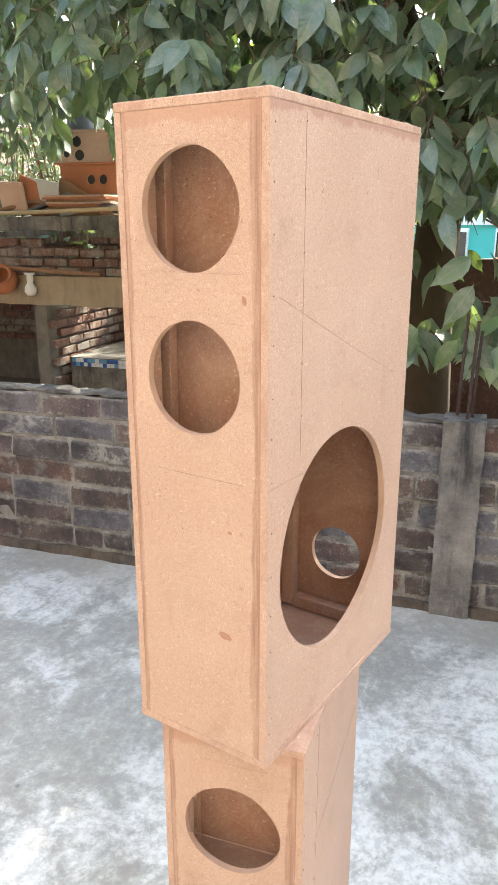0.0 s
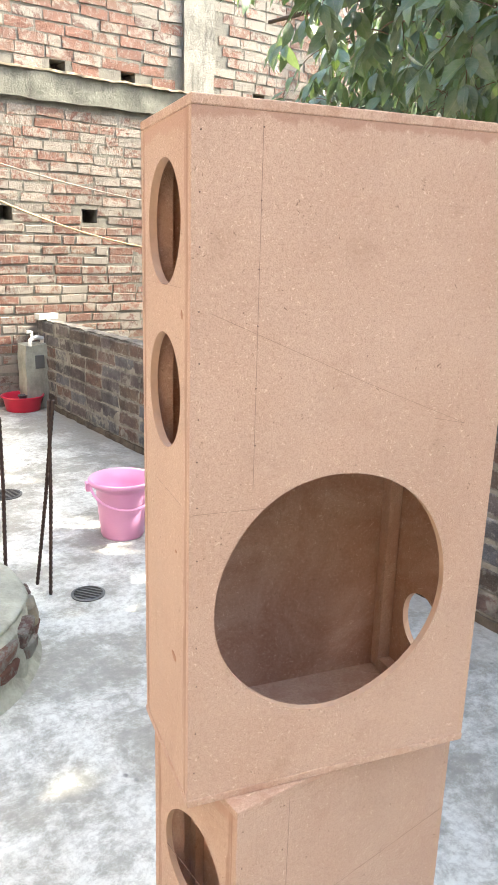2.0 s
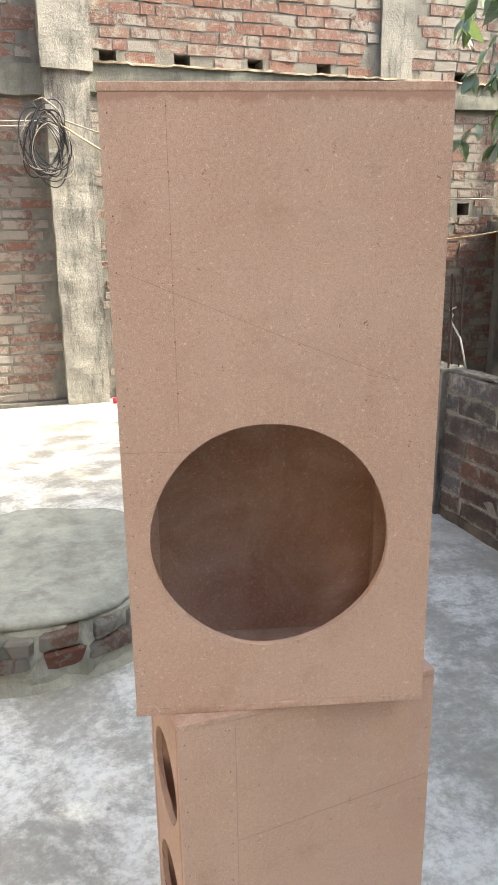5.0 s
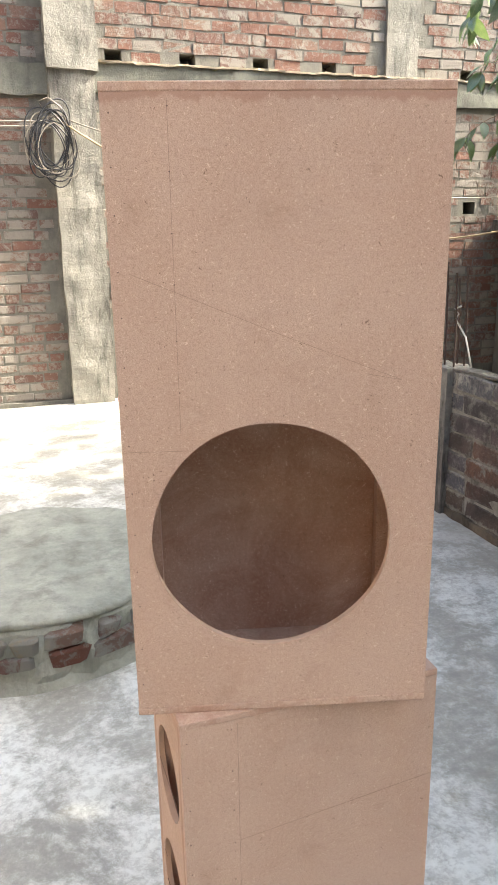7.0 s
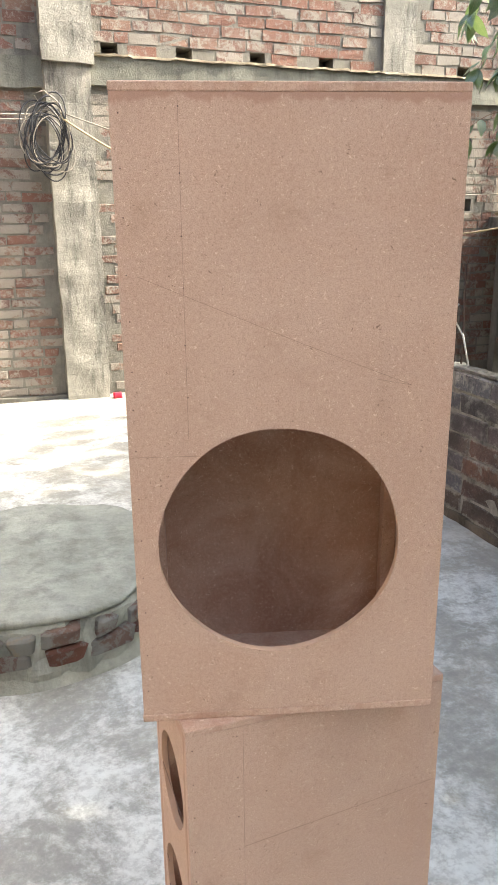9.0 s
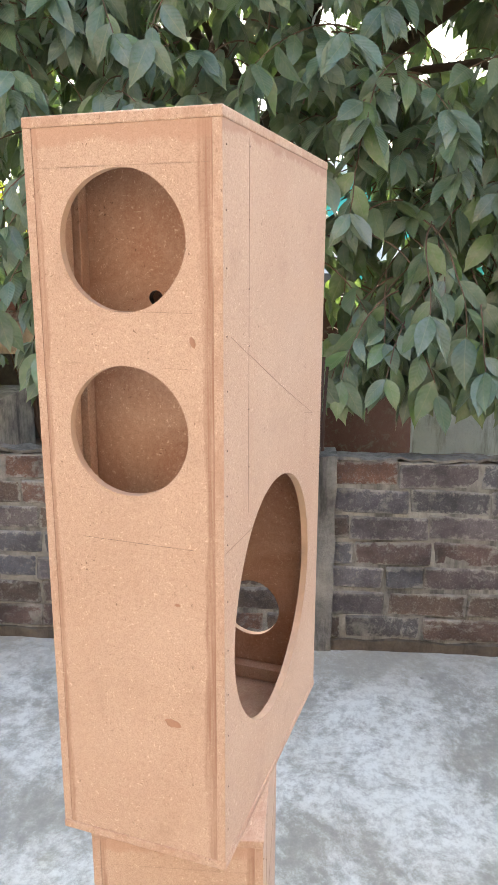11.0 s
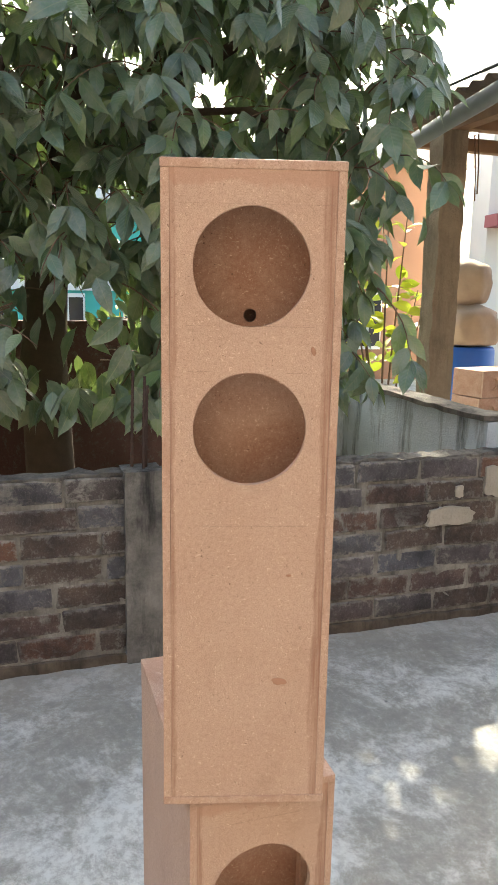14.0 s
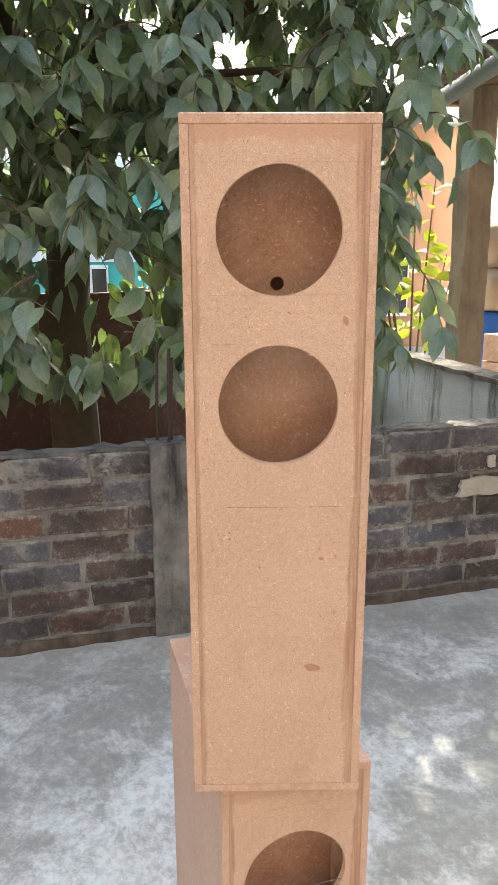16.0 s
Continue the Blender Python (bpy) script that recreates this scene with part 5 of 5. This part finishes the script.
    for i, (p, way, L) in enumerate(spots):
        m = leaf_pose(p, way, rr)
        if i in chosen:
            ob = new("leaf", shapes[i % 6])
            ob.parent = th
            ob.matrix_basis = m @ Matrix.Diagonal((L, L, L, 1))
        else:
            pts = leaf_points(L, L * rr.uniform(0.36, 0.47), rr.uniform(0.10, 0.40), rr.uniform(0.08, 0.42), rr.uniform(0.004, 0.014))
            rest.append([tuple(m @ Vector(q)) for q in pts])
    crown = new("crown", leaf_mesh("crown", rest, M_LEAF_I))
    crown.parent = th
    tagged(crown, "mass of dark green drooping leaves", kind="stuff")


tree()


def bush(m, label, mat, n, spread, height, seed):
    th = thing("shrub", m, label, "shrub", "shrubs behind the wall")
    r = random.Random(seed)
    st = bmesh.new()
    leaves = []
    for _ in range(n):
        a, h = r.uniform(0, 6.28), r.uniform(0.5, 1.0) * height
        e = Vector((math.cos(a) * spread * r.random(), math.sin(a) * spread * r.random(), h))
        pts = [Vector((0, 0, 0)), e * 0.5 + Vector((0, 0, 0.1)), e]
        tube(pts, 0.010, st, 6, 0.004)
        for _ in range(13):
            p = pts[1].lerp(e, r.random())
            way = Vector((r.uniform(-1, 1), r.uniform(-1, 1), r.uniform(-0.5, 0.6)))
            L = r.uniform(0.09, 0.16)
            mm = leaf_pose(p, way, r)
            leaves.append([tuple(mm @ Vector(q)) for q in leaf_points(L, L * 0.5, 0.3, 0.2)])
    part("stem", st, M_TWIG, th)["kind"] = "stuff"
    ob = new("leaves", leaf_mesh("leaves", leaves, mat))
    ob.parent = th
    ob["kind"] = "stuff"


q = at_view(0.196, 5.2)
bush(pose(q.x, q.y, 0.16), "thin shrub with sunlit yellow green leaves beside the post", M_LEAF_Y, 9, 0.34, 1.95, 3)
q = at_view(-0.135, 8.5)
bush(pose(q.x, q.y, -0.35), "sunlit light green shrub beyond the tree", M_LEAF_Y, 22, 0.6, 2.0, 5)
for a, b, h, n in ((5.4, 6.2, 4.2, 95), (5.2, 5.1, 4.3, 95), (4.9, 3.3, 4.4, 40), (5.2, 1.9, 4.6, 40)):
    q = COURT @ Vector((a, b, -0.35))
    bush(pose(q.x, q.y, q.z), "tall leafy green shrub behind the lean-to" if b > 4 else "tall sunlit yellow green shrub behind the tree", M_LEAF_I if b > 4 else M_LEAF_Y, n, 1.1, h, int(b * 10))
q = COURT @ Vector((4.3, 3.75, 0.30))
bush(pose(q.x, q.y, q.z), "small leafy shrub inside the lean-to", M_LEAF_I, 14, 0.45, 0.62, 9)


# ---- bricks, last ----
def low_bricks():
    r = random.Random(3)
    L, H = 0.312, 0.107
    shapes = [mesh_of(brick_bm(r, 0.301, 0.094, 0.055, 0.008), "brick", M_LOWBRICK) for _ in range(9)]
    halves = [mesh_of(brick_bm(r, 0.144, 0.094, 0.055, 0.008), "brick", M_LOWBRICK) for _ in range(3)]
    for row in range(7):
        z = 0.096 + row * H
        s = -3.0 + (row % 2) * 0.156 + r.uniform(-0.04, 0.04)
        while s < 6.5:
            half = r.random() < 0.10
            w = 0.155 if half else L
            ob = new("brick", r.choice(halves if half else shapes))
            ob.parent = low_wall
            # brick faces the court: its length runs along y
            ob.matrix_basis = pose(0.0315 + r.uniform(-0.004, 0.004), s + w / 2, z + r.uniform(-0.004, 0.004), 90 + r.uniform(-1, 1), r.uniform(-1.2, 1.2), 90 + r.uniform(-0.8, 0.8))
            s += w + r.uniform(-0.008, 0.008)


low_bricks()


def far_bricks():
    r = random.Random(9)
    shapes = {m.name: [mesh_of(brick_bm(r, 0.248, 0.07, 0.071, 0.006), "brick", m) for _ in range(6)] for m in (M_RED, M_PALE)}
    headers = {m.name: [mesh_of(brick_bm(r, 0.118, 0.07, 0.071, 0.006), "brick", m) for _ in range(3)] for m in (M_RED, M_PALE)}
    joined = {M_RED_I.name: ([], []), M_PALE_I.name: ([], [])}
    rows, z = [], 0.075
    while z < 4.55:
        rows.append(z)
        z += 0.089 if z < 2.6 else 0.097
    vents = VENTS
    count = 0
    for i, z in enumerate(rows):
        if 2.60 < z < 2.90:
            continue
        d = -3.3 + r.uniform(0, 0.15) + (i % 2) * 0.13
        while d < 4.9:
            head = r.random() < 0.16
            w = 0.13 if head else 0.262
            c = d + w / 2
            d += w
            if -1.66 < c < -1.14 or (1.50 < c < 1.96 and z > 2.9) or any(abs(c - a) < w / 2 + 0.045 and abs(z - b) < 0.07 for a, b in vents):
                continue
            red = 0.9 if z > 2.9 and c < 1.4 else (0.35 if z > 2.9 else (0.25 if z > 1.75 else (0.55 if c > -1.2 else 0.45)))
            is_red = r.random() < red
            m = pose(c + r.uniform(-0.006, 0.006), FAR + 0.0385 + r.uniform(-0.003, 0.003), z + r.uniform(-0.006, 0.006), r.uniform(-0.5, 0.5), r.uniform(-1.8, 1.8), r.uniform(-0.6, 0.6))
            if count < 300 and z < 1.72 and -2.9 < c < 0.9:
                pool = headers if head else shapes
                ob = new("brick", r.choice(pool[M_RED.name if is_red else M_PALE.name]))
                ob.parent = far_wall
                ob.matrix_basis = m
                count += 1
            else:
                vs, fs = joined[M_RED_I.name if is_red else M_PALE_I.name]
                base = len(vs)
                lx, ly, lz = (0.118 if head else 0.248) / 2, 0.035, 0.036 if z < 2.6 else 0.040
                for sx in (-1, 1):
                    for sy in (-1, 1):
                        for sz in (-1, 1):
                            vs.append(tuple(m @ Vector((sx * lx + r.uniform(-0.005, 0.005), sy * ly + r.uniform(-0.004, 0.004), sz * lz + r.uniform(-0.006, 0.006)))))
                fs += [tuple(base + k for k in q) for q in BRICK_FACES]
    for mat in (M_RED_I, M_PALE_I):
        me = bpy.data.meshes.new("brickwork")
        me.from_pydata(joined[mat.name][0], [], joined[mat.name][1])
        me.materials.append(mat)
        ob = new("brickwork", me)
        ob.parent = far_wall
        tagged(ob, "courses of uneven brick", kind="stuff")


far_bricks()


def shed_bricks():
    r = random.Random(14)
    shapes = [mesh_of(brick_bm(r, 0.235, 0.07, 0.068, 0.006), "brick", M_RED) for _ in range(5)]

    def lay(x, y, z, rz):
        ob = new("brick", r.choice(shapes))
        ob.parent = shed
        ob.matrix_basis = pose(x + r.uniform(-0.008, 0.008), y, z, r.uniform(-2, 2), r.uniform(-2, 2), rz + r.uniform(-3, 3))

    for i in range(4):
        y = 2.0 + (i % 2) * 0.12
        while y < 4.9:
            if not (i == 3 and 3.0 < y < 4.2):
                lay(SD + 0.05, y, 1.115 + i * 0.082, 90)
            y += 0.247
    for i in range(5, 19):
        y = 4.5 + (i % 2) * 0.12
        while y < 6.45:
            lay(SD + 1.985, y, -0.25 + i * 0.088, 90)
            y += 0.25
    for i in range(5, 19):
        x = SD + 0.16 + (i % 2) * 0.12
        while x < SD + 1.9:
            lay(x, 6.485, -0.25 + i * 0.088, 0)
            x += 0.25
    for i in range(4, 12):
        x = SD + 0.2 + (i % 2) * 0.12
        while x < SD + 1.9:
            lay(x, 4.235, -0.25 + i * 0.088, 0)
            x += 0.25


shed_bricks()
